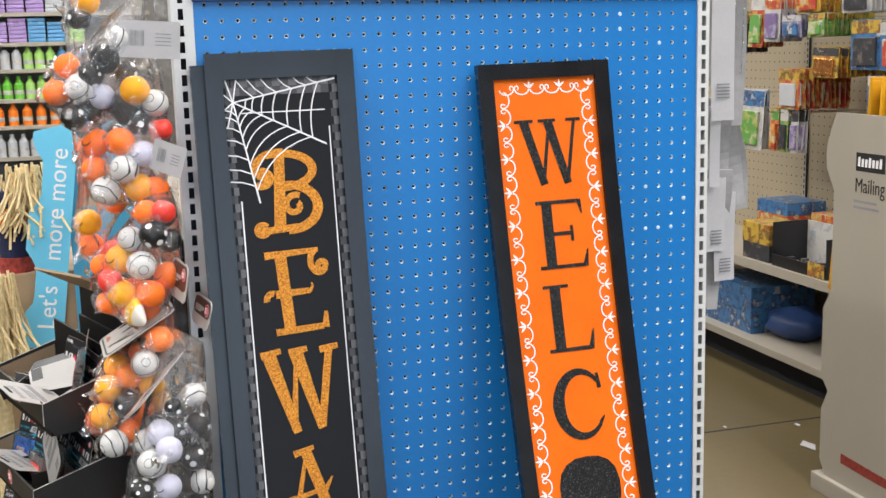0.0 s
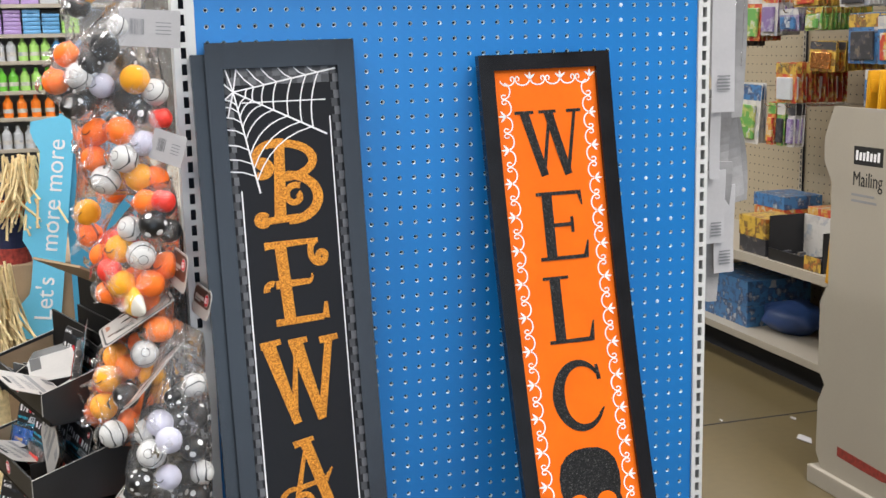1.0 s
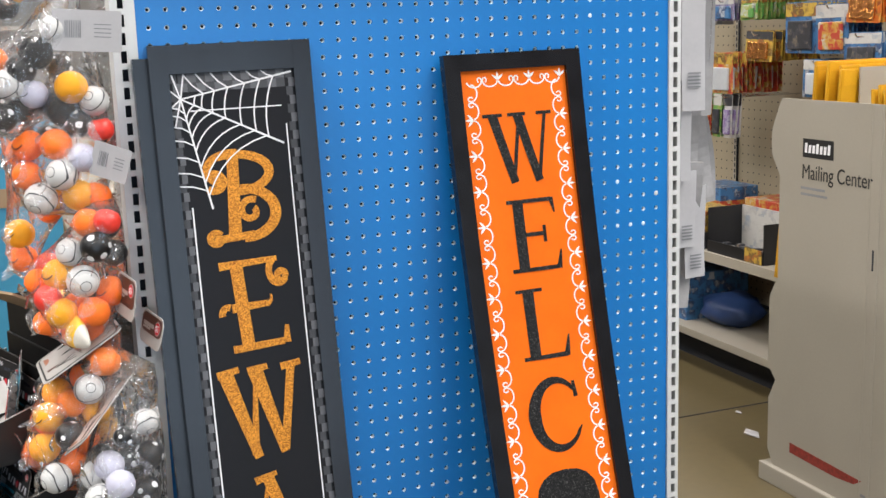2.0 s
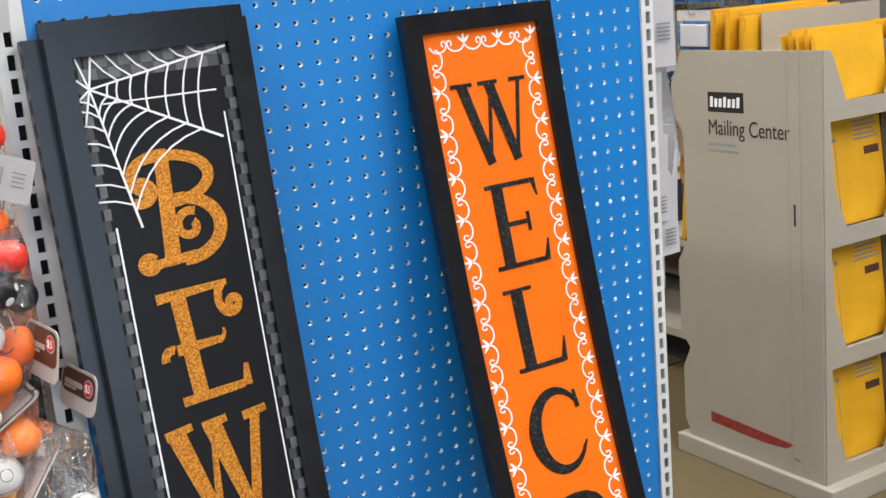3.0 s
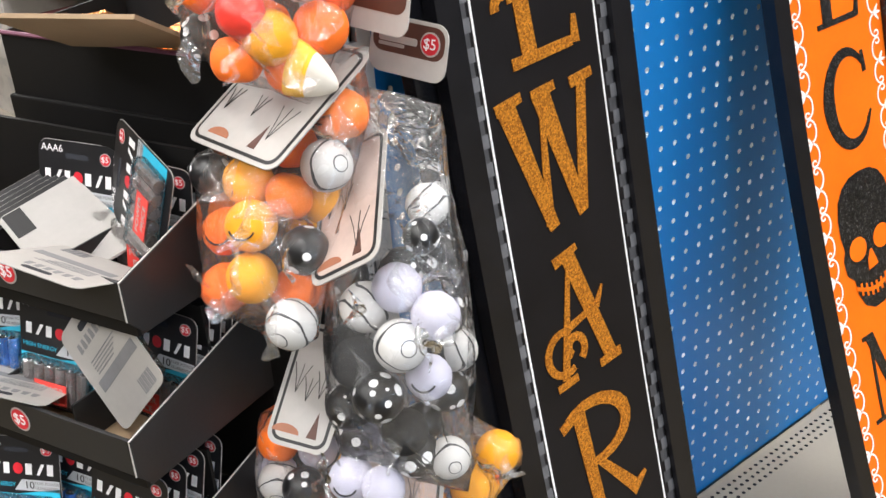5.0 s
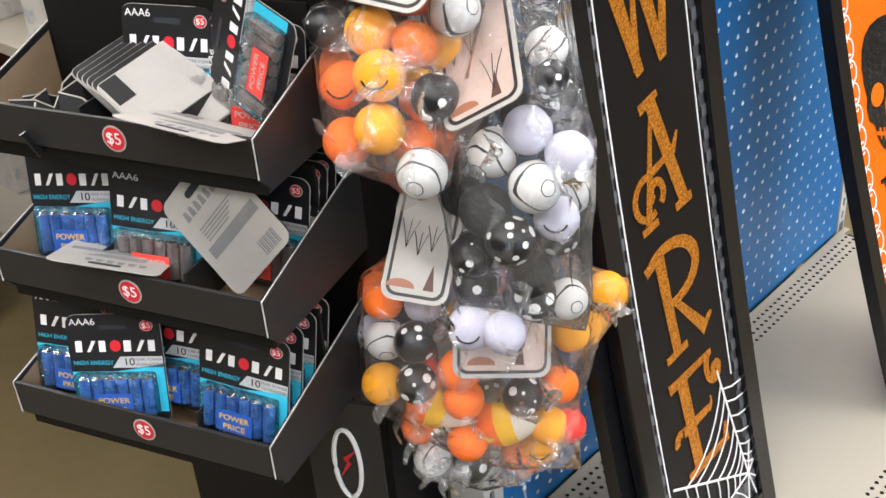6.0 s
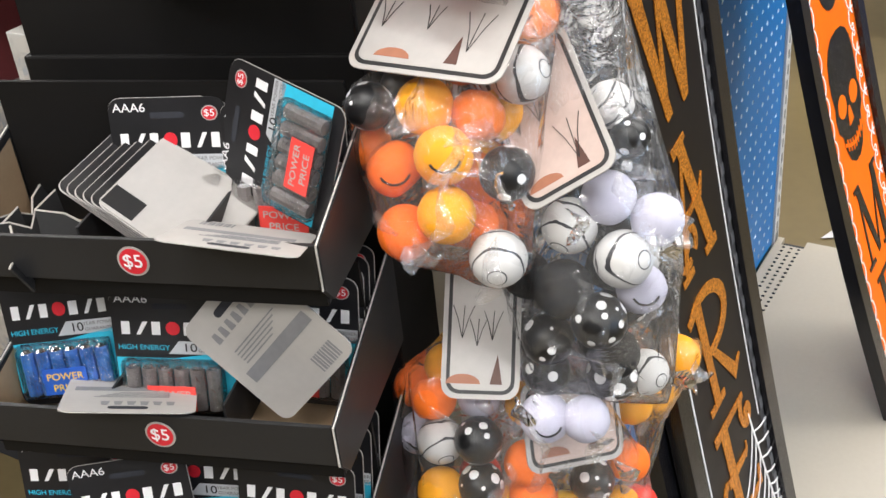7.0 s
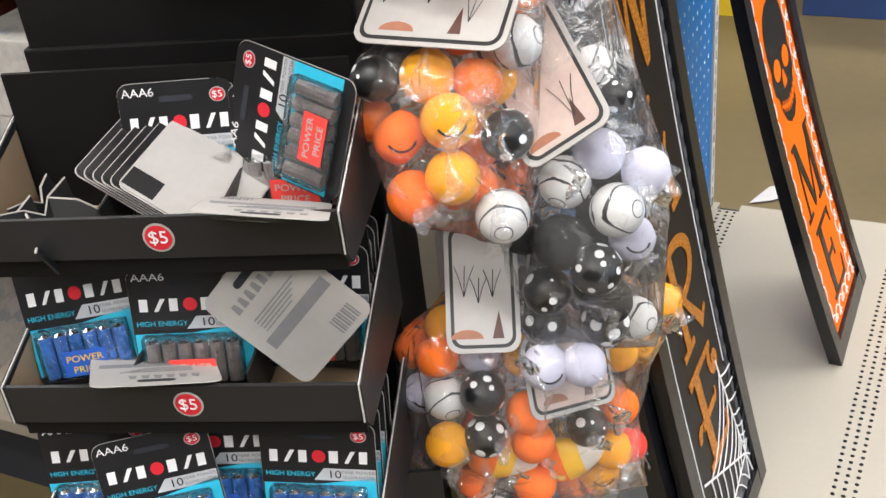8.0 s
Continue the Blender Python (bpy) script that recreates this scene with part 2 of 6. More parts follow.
def printed(name, col, second, third):
    """Busy packaging print: soft mottled pictures in three inks, broken into panels."""
    m, nt, b = nodes_of(name)
    n, l = nt.nodes, nt.links
    tc = n.new("ShaderNodeTexCoord")
    oi = n.new("ShaderNodeObjectInfo")
    ad = n.new("ShaderNodeVectorMath")
    l.new(tc.outputs["Object"], ad.inputs[0]), l.new(oi.outputs["Random"], ad.inputs[1])
    nz = n.new("ShaderNodeTexNoise")
    nz.inputs["Scale"].default_value, nz.inputs["Detail"].default_value, nz.inputs["Roughness"].default_value = 26, 6, 0.65
    l.new(ad.outputs[0], nz.inputs["Vector"])
    v = n.new("ShaderNodeTexVoronoi")
    v.distance = "CHEBYCHEV"
    v.inputs["Scale"].default_value = 38
    l.new(ad.outputs[0], v.inputs["Vector"])
    bw = n.new("ShaderNodeRGBToBW")
    l.new(v.outputs["Color"], bw.inputs[0])
    mi = n.new("ShaderNodeMath")
    mi.operation, mi.inputs[1].default_value = "MULTIPLY_ADD", 0.35
    sc = n.new("ShaderNodeMath")
    sc.operation, sc.inputs[1].default_value = "MULTIPLY", 0.72
    l.new(nz.outputs["Fac"], sc.inputs[0]), l.new(bw.outputs[0], mi.inputs[0]), l.new(sc.outputs[0], mi.inputs[2])
    r = n.new("ShaderNodeValToRGB")
    r.color_ramp.elements[0].color, r.color_ramp.elements[1].color = (*col, 1), (*third, 1)
    r.color_ramp.elements[0].position, r.color_ramp.elements[1].position = 0.50, 0.72
    e = r.color_ramp.elements.new(0.62)
    e.color = (*second, 1)
    l.new(mi.outputs[0], r.inputs[0])
    l.new(r.outputs[0], b.inputs["Base Color"])
    b.inputs["Roughness"].default_value = 0.4
    return m


HOT = [printed("pack_red", (0.42, 0.05, 0.03), (0.50, 0.30, 0.05), (0.45, 0.42, 0.40)), printed("pack_yellow", (0.50, 0.32, 0.05), (0.12, 0.07, 0.03), (0.45, 0.15, 0.03)), printed("pack_blue", (0.05, 0.16, 0.34), (0.03, 0.05, 0.12), (0.40, 0.42, 0.45)),
       printed("pack_green", (0.10, 0.27, 0.06), (0.35, 0.36, 0.10), (0.40, 0.42, 0.40)), printed("pack_purple", (0.18, 0.12, 0.26), (0.35, 0.33, 0.40), (0.10, 0.08, 0.20)), printed("pack_white", (0.50, 0.48, 0.45), (0.42, 0.40, 0.38), (0.30, 0.33, 0.38)),
       printed("pack_orange", (0.55, 0.14, 0.02), (0.60, 0.30, 0.05), (0.25, 0.06, 0.02)), printed("pack_black", (0.03, 0.03, 0.035), (0.05, 0.05, 0.06), (0.18, 0.14, 0.10))]
AISLE_BACK = mat("tan_pegboard", (0.33, 0.275, 0.19), 0.55, var=0.08, scale=3)
COPPER_FOIL = mat("copper_foil", (0.75, 0.32, 0.10), 0.25, metal=1.0, var=0.3, scale=60, bump=1.0, depth=0.004)


# ---- building helpers ----
ROOTM = {}


def thing(name, m, label, category, group="", kind=""):
    ob = new(name)
    ob.empty_display_size = 0.05
    ob.matrix_basis = m
    ROOTM[ob.name] = m.copy()
    return tagged(ob, label, category, group, kind)


def part(name, bm, material, parent=None, label="", smooth=False, world=False):
    me = bpy.data.meshes.new(name)
    if world and parent is not None:
        bm.transform(ROOTM[parent.name].inverted())
    bmesh.ops.recalc_face_normals(bm, faces=bm.faces)
    bm.to_mesh(me)
    bm.free()
    for p in me.polygons:
        p.use_smooth = smooth
    me.materials.append(material)
    ob = new(name, me)
    if parent is not None:
        ob.parent = parent
        ROOTM[ob.name] = ROOTM[parent.name]
    if label:
        ob["label"] = label
    return ob


def structure(name, bm, material, label, category):
    return tagged(part(name, bm, material), label, category, kind="structure")


def box(x0, x1, y0, y1, z0, z1, bevel=0.0, bm=None):
    b = bmesh.new()
    bmesh.ops.create_cube(b, size=1)
    b.transform(Matrix.Translation(((x0 + x1) / 2, (y0 + y1) / 2, (z0 + z1) / 2)) @ Matrix.Diagonal((abs(x1 - x0), abs(y1 - y0), abs(z1 - z0), 1)))
    if bevel:
        bmesh.ops.bevel(b, geom=b.edges[:], offset=bevel, segments=2, affect="EDGES", profile=0.6)
    return merge(bm, b)


def merge(bm, other):
    if bm is None:
        return other
    me = bpy.data.meshes.new("tmp")
    other.to_mesh(me)
    other.free()
    bm.from_mesh(me)
    bpy.data.meshes.remove(me)
    return bm


def prism(points, thickness, m=None, bm=None, bevel=0.0):
    """A flat outline (x, z) given thickness along +y from y = 0."""
    b = bmesh.new()
    f = b.faces.new([b.verts.new((x, 0, z)) for x, z in points])
    r = bmesh.ops.extrude_face_region(b, geom=[f])
    bmesh.ops.translate(b, verts=[v for v in r["geom"] if isinstance(v, bmesh.types.BMVert)], vec=(0, thickness, 0))
    bmesh.ops.recalc_face_normals(b, faces=b.faces)
    if bevel:
        bmesh.ops.bevel(b, geom=b.edges[:], offset=bevel, segments=2, affect="EDGES")
    if m is not None:
        b.transform(m)
    return merge(bm, b)


def rounded(w, h, r, n=4):
    """Outline of a rounded rectangle from (0, 0) to (w, h)."""
    pts = []
    for cx, cz, a in ((w - r, h - r, 0), (r, h - r, 90), (r, r, 180), (w - r, r, 270)):
        for i in range(n + 1):
            t = radians(a + 90 * i / n)
            pts.append((cx + r * math.cos(t), cz + r * math.sin(t)))
    return pts


def tube(points, radius, sides=6, bm=None):
    b = bm or bmesh.new()
    rings = []
    for i, p in enumerate(points):
        p = Vector(p)
        d = (Vector(points[min(i + 1, len(points) - 1)]) - Vector(points[max(i - 1, 0)])).normalized()
        q = d.to_track_quat("Z", "Y").to_matrix()
        rings.append([b.verts.new(p + q @ Vector((radius * math.cos(2 * math.pi * k / sides), radius * math.sin(2 * math.pi * k / sides), 0))) for k in range(sides)])
    for a, c in zip(rings, rings[1:]):
        for k in range(sides):
            b.faces.new((a[k], a[(k + 1) % sides], c[(k + 1) % sides], c[k]))
    b.faces.new(rings[0][::-1]), b.faces.new(rings[-1])
    return b


def cylinder(r, z0, z1, n=16, r2=None, bm=None, at=(0, 0)):
    b = bmesh.new()
    bmesh.ops.create_cone(b, cap_ends=True, segments=n, radius1=r, radius2=r if r2 is None else r2, depth=z1 - z0)
    b.transform(Matrix.Translation((at[0], at[1], (z0 + z1) / 2)))
    return merge(bm, b)


def words(text, size, m, material, parent, name="lettering", world=False, thick=0.0004, squeeze=1.0, centre=True):
    """Lettering in the plane x, z, facing -y."""
    c = bpy.data.curves.new("txt", "FONT")
    c.body, c.size, c.extrude = text, size, thick
    if centre:
        c.align_x, c.align_y = "CENTER", "CENTER"
    ob = bpy.data.objects.new("txt", c)
    scene.collection.objects.link(ob)
    me = bpy.data.meshes.new_from_object(ob.evaluated_get(bpy.context.evaluated_depsgraph_get()))
    bpy.data.objects.remove(ob)
    bm = bmesh.new()
    bm.from_mesh(me)
    bpy.data.meshes.remove(me)
    bm.transform(m @ Matrix.Diagonal((squeeze, 1, 1, 1)) @ pose(0, 0, 0, 90, 0, 0))
    return part(name, bm, material, parent, world=world)


def grid_with_holes(nx, nz, pitch, hole, x0, z0, rect=None, funnel=1.0):
    """A sheet of nx by nz cells in the plane y = 0, each with a hole. Returns the sheet and the walls of the holes (0.005 deep)."""
    sheet, wall = bmesh.new(), bmesh.new()
    px, pz = pitch
    ring = rect if rect else [(hole * math.cos(radians(45 * k + 22.5)), hole * math.sin(radians(45 * k + 22.5))) for k in range(8)]
    cnr = [(px / 2, pz / 2), (-px / 2, pz / 2), (-px / 2, -pz / 2), (px / 2, -pz / 2)]
    n = len(ring)
    for i in range(nx):
        for j in range(nz):
            cx, cz = x0 + i * px, z0 + j * pz
            inner = [sheet.verts.new((cx + a, 0, cz + b)) for a, b in ring]
            outer = [sheet.verts.new((cx + a, 0, cz + b)) for a, b in cnr]
            if n == 4:
                for k in range(4):
                    sheet.faces.new((inner[k], outer[k], outer[(k + 1) % 4], inner[(k + 1) % 4]))
            else:
                for q in range(4):
                    a, b2 = inner[2 * q], inner[2 * q + 1]
                    nxt = inner[(2 * q + 2) % 8]
                    sheet.faces.new((a, outer[q], b2))
                    sheet.faces.new((b2, outer[q], outer[(q + 1) % 4], nxt))
            w0 = [wall.verts.new((cx + a, 0.0002, cz + b)) for a, b in ring]
            w1 = [wall.verts.new((cx + a * funnel, 0.005, cz + b * funnel)) for a, b in ring]
            for k in range(n):
                wall.faces.new((w0[k], w0[(k + 1) % n], w1[(k + 1) % n], w1[k]))
    return sheet, wall


# ---- the setting ----
structure("floor", box(-7, 7, -6, 9, -0.1, 0.0), CONCRETE, "brown polished concrete shop floor with stains", "floor")
structure("ceiling", box(-7, 7, -6, 9, CEIL, CEIL + 0.1), CEIL_PAINT, "plain pale ceiling over the shop", "ceiling")
structure("wall_north", box(-7, 7, 9, 9.15, 0, CEIL), WALL_PAINT, "pale painted back wall of the shop", "wall")
south = box(-7, -2.6, -6.15, -6, 0, CEIL)
for args in ((2.0, 7, -6.15, -6, 0, CEIL), (-2.6, 2.0, -6.15, -6, 0, 0.1), (-2.6, 2.0, -6.15, -6, 2.7, CEIL)):
    box(*args, bm=south)
structure("wall_south", south, WALL_PAINT, "pale painted front wall of the shop", "wall")
structure("wall_west", box(-7.15, -7, -6, 9, 0, CEIL), WALL_PAINT, "pale painted side wall of the shop", "wall")
structure("wall_east", box(7, 7.15, -6, 9, 0, CEIL), WALL_PAINT, "pale painted side wall of the shop", "wall")
structure("floor_joint", box(1.0, 6.9, 1.597, 1.603, 0.0, 0.0016), DARK, "dark saw-cut joint in the concrete floor", "floor joint")

window = tagged(part("window_1", box(-2.6, 2.0, -6.09, -6.08, 0.1, 2.7), BLISTER), "large clear shop front window", "window", kind="structure")
window.visible_shadow = False
for lx, ly in LAMPS:
    lamp = thing("ceiling_light", pose(lx, ly, CEIL - 0.1), "white fluorescent ceiling fitting over the aisle", "ceiling light", "ceiling lights")
    part("frame", box(-0.2, 0.2, -1.25, 1.25, 0.0, 0.1, 0.01), WHITE_METAL, lamp)

# ---- end display with the blue pegboard ----
P = 0.0254
DECK = 0.172
Z0 = 1.08 - 35 * P
endcap = thing("end_display_unit", pose(0.42, 0.1, 0), "white gondola end unit with a bright blue pegboard back", "shelf unit")
sheet, rim = grid_with_holes(34, 62, (P, P), 0.0038, 0.0, Z0, funnel=0.6)
for b in (sheet,):
    box(-0.0177, -P / 2, 0.0, 0.002, Z0 - P / 2, Z0 + 61.5 * P, bm=b)
    box(33.5 * P, 0.8607, 0.0, 0.002, Z0 - P / 2, Z0 + 61.5 * P, bm=b)
    box(-0.0177, 0.8607, 0.0, 0.002, DECK, Z0 - P / 2, bm=b)
pegboard = part("pegboard", sheet, BLUE, endcap, "bright blue perforated hardboard panel", world=True)
# Bare edge paled further, and tapered, to carry the lit crescent of each hole.
part("hole_edges", rim, HOLE_RIM, pegboard, "pale bare edges of the peg holes, brightened as lit crescents", world=True)
for c, r, q in ((33, 0, 0.0046), (31, 11, 0.0036), (28, 13, 0.0036), (28, 12, 0.0036), (30, 1, 0.0036), (30, -2, 0.0038), (31, -2, 0.0038), (32, -2, 0.0036), (31, -8, 0.0036)):
    plug = bmesh.new()
    bmesh.ops.create_uvsphere(plug, u_segments=12, v_segments=6, radius=q, matrix=Matrix.Translation((c * P, 0.001, 1.08 + r * P)) @ Matrix.Diagonal((1, 0.5, 1, 1)))
    part("plug", plug, WHITE_METAL if c == 33 else HOLE_RIM, pegboard, "pale plug in a peg hole", smooth=True, world=True)
# Near-black sheet: the shade seen through the peg holes, put into its colour.
part("shade_backing", box(-0.0177, 0.8607, 0.03, 0.05, DECK, Z0 + 61.5 * P), DARK, endcap, world=True)
for xa, xb, xs in ((-0.0525, -0.018, -0.0375), (0.8612, 0.884, 0.8735)):
    s2, w2 = grid_with_holes(1, 66, (0.016, P), 0, xs, DECK + 0.03, rect=[(0.0042, 0.0085), (-0.0042, 0.0085), (-0.0042, -0.0085), (0.0042, -0.0085)])
    for b, o in ((s2, 0), (w2, 0)):
        b.transform(Matrix.Translation((0, -0.004, 0)))
    z1 = DECK + 0.03 + 65.5 * P
    box(xa, xs - 0.008, -0.004, 0.0, 0.02, z1, bm=s2)
    box(xs + 0.008, xb, -0.004, 0.0, 0.02, z1, bm=s2)
    box(xa, xa + 0.003, 0.0, 0.05, 0.02, z1, bm=s2)
    box(xb - 0.003, xb, 0.0, 0.05, 0.02, z1, bm=s2)
    up = part("upright", s2, WHITE_METAL, endcap, "white slotted steel upright", world=True)
    part("slot_edges", w2, WHITE_METAL, up, world=True)
    # Dark strip painted in for the shade inside the slots.
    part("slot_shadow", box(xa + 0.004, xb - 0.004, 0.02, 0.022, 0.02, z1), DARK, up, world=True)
part("head_rail", box(-0.02, 0.863, -0.012, 0.03, 1.440, 1.482, 0.003), NAVY_BOX, endcap, "dark rail across the top of the pegboard", world=True)
# deck with its two perforated strips
DX0, DX1, DF, DB = -0.05, 0.888, -0.40, -0.004
for ya, rows in ((-0.046, 3), (-0.336, 3)):
    s3, w3 = grid_with_holes(int((DX1 - DX0 - 0.03) / 0.0127), rows, (0.0127, 0.0127), 0.0029, DX0 + 0.02, 0)
    turn = Matrix.Translation((0, ya, DECK)) @ pose(0, 0, 0, -90, 0, 0)
    s3.transform(turn), w3.transform(turn)
    strip = part("perforated_strip", s3, ALMOND, endcap, "row of small holes punched in the steel deck", world=True)
    # Hole walls and the strip below are coloured dark as shade under the deck.
    part("hole_edges", w3, DARK, strip, world=True)
    part("strip_shadow", box(DX0 + 0.004, DX1 - 0.004, ya - 0.0063, ya + 2.5 * 0.0127, DECK - 0.012, DECK - 0.008), DARK, strip, world=True)
for ya, yb, thick in ((-0.336 + 2.5 * 0.0127, -0.046 - 0.00635, 0.02), (-0.046 + 2.5 * 0.0127, DB, 0.02), (DF, -0.336 - 0.00635, 0.03)):
    part("base_shelf_plate", box(DX0, DX1, ya, yb, DECK - thick, DECK), ALMOND, endcap, "almond steel base shelf", world=True)
part("kick_plate", box(DX0 + 0.02, DX1 - 0.02, DF + 0.03, DF + 0.045, 0.0, DECK - 0.03), DARK, endcap, world=True)
part("side_skirt", box(DX0 + 0.003, DX0 + 0.018, DF + 0.05, 0.05, 0.0, DECK - 0.02), ALMOND, endcap, world=True)
part("side_skirt", box(DX1 - 0.018, DX1 - 0.003, DF + 0.05, 0.05, 0.0, DECK - 0.02), ALMOND, endcap, world=True)


# ---- the tall leaning signs ----
class Bent:
    """A slightly bowed board that leans on the pegboard: u across, s down from the top, w out of its face."""

    def __init__(self, x0, k, top, y0, a, b, tilt=0.012):
        self.v, self.tilt = (x0, k, top, y0, a, b), tilt

    def at(self, u, s, w=0.0):
        x0, k, top, y0, a, b = self.v
        y, dy = y0 - a * s - b * s * s, a + 2 * b * s
        n = Vector((0, -1, dy)).normalized()
        return Vector((x0 + k * s + u, y, top - s + self.tilt * (u - 0.118))) + n * w

    def bend(self, bm):
        for v in bm.verts:
            v.co = self.at(v.co.x, v.co.y, v.co.z)
        return bm


def slab(u0, u1, s0, s1, w0, w1, steps=1, bm=None):
    """A strip in the board's own measure, cut along its length so that it can bend."""
    b = bmesh.new()
    rows = []
    for i in range(steps + 1):
        s = s0 + (s1 - s0) * i / steps
        rows.append([b.verts.new(c) for c in ((u0, s, w0), (u1, s, w0), (u1, s, w1), (u0, s, w1))])
    for p, q in zip(rows, rows[1:]):
        for k in range(4):
            b.faces.new((p[k], p[(k + 1) % 4], q[(k + 1) % 4], q[k]))
    b.faces.new(rows[0]), b.faces.new(rows[-1][::-1])
    return merge(bm, b)


def ribbon(points, widths, w0, w1, bm=None):
    """A brush stroke: a flat raised band along points (u, s) with the width at each."""
    b = bm or bmesh.new()
    rows = []
    for i, (u, s) in enumerate(points):
        p, q = points[max(i - 1, 0)], points[min(i + 1, len(points) - 1)]
        d = Vector((q[0] - p[0], q[1] - p[1]))
        d = d.normalized() if d.length else Vector((1, 0))
        h = widths[i] / 2 if isinstance(widths, (list, tuple)) else widths / 2
        n = Vector((-d.y, d.x)) * h
        rows.append([b.verts.new(c) for c in ((u - n.x, s - n.y, w0), (u + n.x, s + n.y, w0), (u + n.x, s + n.y, w1), (u - n.x, s - n.y, w1))])
    for p, q in zip(rows, rows[1:]):
        for k in range(4):
            b.faces.new((p[k], p[(k + 1) % 4], q[(k + 1) % 4], q[k]))
    b.faces.new(rows[0]), b.faces.new(rows[-1][::-1])
    return b


def arc(cx, cy, rx, ry, a0, a1, n=14, spiral=1.0):
    """Points of an arc in degrees (0 right, 90 down); spiral shrinks it on the way."""
    out = []
    for i in range(n + 1):
        t = i / n
        a, f = radians(a0 + (a1 - a0) * t), 1 + (spiral - 1) * t
        out.append((cx + rx * f * math.cos(a), cy + ry * f * math.sin(a)))
    return out


def taper(n, a, b, mid=None):
    if mid is None:
        return [a + (b - a) * i / (n - 1) for i in range(n)]
    return [a + (mid - a) * min(1, 2 * i / (n - 1)) if 2 * i <= n - 1 else mid + (b - mid) * (2 * i / (n - 1) - 1) for i in range(n)]


def line(a, b, n=8):
    return [(a[0] + (b[0] - a[0]) * i / n, a[1] + (b[1] - a[1]) * i / n) for i in range(n + 1)]


def arc_stroke(w, *args, mid=None, end=None, **kw):
    p = arc(*args, **kw)
    return p, taper(len(p), w, w if end is None else end, mid)


def bar(a, b, wa, wb=None, n=8):
    p = line(a, b, n)
    return p, taper(len(p), wa, wa if wb is None else wb)


# Letters as strokes in a unit square (x right, y down; widths in units of the height)
FANCY = {
    "B": [bar((0.42, 0.05), (0.36, 0.90), 0.15, 0.17), arc_stroke(0.10, 0.42, 0.25, 0.48, 0.20, -115, 95, mid=0.13), arc_stroke(0.09, 0.42, 0.20, 0.36, 0.17, -80, -250, end=0.12),
          arc_stroke(0.12, 0.52, 0.68, 0.42, 0.26, -95, 95, mid=0.15), arc_stroke(0.09, 0.60, 0.66, 0.16, 0.13, -60, -400, spiral=0.35, n=20), arc_stroke(0.10, 0.14, 0.33, 0.13, 0.09, -120, 130),
          bar((0.08, 0.94), (0.62, 0.91), 0.10, 0.10), arc_stroke(0.09, 0.10, 0.92, 0.08, 0.06, 0, 330)],
    "E": [bar((0.28, 0.05), (0.36, 0.95), 0.17, 0.17), bar((0.02, 0.06), (0.92, 0.03), 0.11, 0.07), arc_stroke(0.09, 0.92, 0.16, 0.14, 0.14, -120, -320, n=14), arc_stroke(0.09, 0.98, 0.22, 0.09, 0.07, 90, 400, spiral=0.5),
          bar((0.16, 0.52), (0.72, 0.50), 0.12, 0.08), arc_stroke(0.09, 0.10, 0.58, 0.10, 0.08, -70, -190), arc_stroke(0.07, 0.66, 0.44, 0.12, 0.08, 70, -20, end=0.02),
          bar((0.12, 0.96), (0.92, 0.93), 0.10, 0.09), bar((0.96, 0.95), (0.98, 0.76), 0.11, 0.05)],
    "W": [bar((0.10, 0.06), (0.40, 0.97), 0.20, 0.12), bar((0.45, 0.06), (0.36, 0.94), 0.05, 0.10), bar((0.45, 0.05), (0.72, 0.95), 0.20, 0.12), bar((0.88, 0.04), (0.72, 0.93), 0.11, 0.11),
          bar((0.00, 0.06), (0.26, 0.02), 0.10, 0.08), bar((0.36, 0.05), (0.60, 0.02), 0.10, 0.08), bar((0.76, 0.05), (1.0, 0.02), 0.10, 0.08)],
    "A": [bar((0.48, 0.04), (0.86, 0.92), 0.16, 0.15), bar((0.48, 0.12), (0.22, 0.93), 0.05, 0.09), bar((0.30, 0.08), (0.62, 0.02), 0.10, 0.06), bar((0.70, 0.95), (1.0, 0.93), 0.08, 0.09),
          bar((0.10, 0.97), (0.38, 0.95), 0.07, 0.07), arc_stroke(0.06, 0.26, 0.74, 0.24, 0.17, -60, -300, mid=0.08, spiral=0.85), arc_stroke(0.08, 0.40, 0.73, 0.14, 0.11, 60, -230, spiral=0.5),
          bar((0.30, 0.58), (0.78, 0.50), 0.07, 0.06), bar((0.76, 0.52), (0.88, 0.38), 0.08, 0.02)],
    "R": [bar((0.26, 0.08), (0.34, 0.93), 0.16, 0.14), arc_stroke(0.08, 0.40, 0.28, 0.46, 0.24, -130, 95, mid=0.15), bar((0.42, 0.52), (0.84, 0.92), 0.08, 0.14), bar((0.02, 0.14), (0.32, 0.05), 0.10, 0.08),
          bar((0.14, 0.96), (0.52, 0.94), 0.08, 0.08), bar((0.78, 0.95), (1.0, 0.84), 0.12, 0.04)],
}
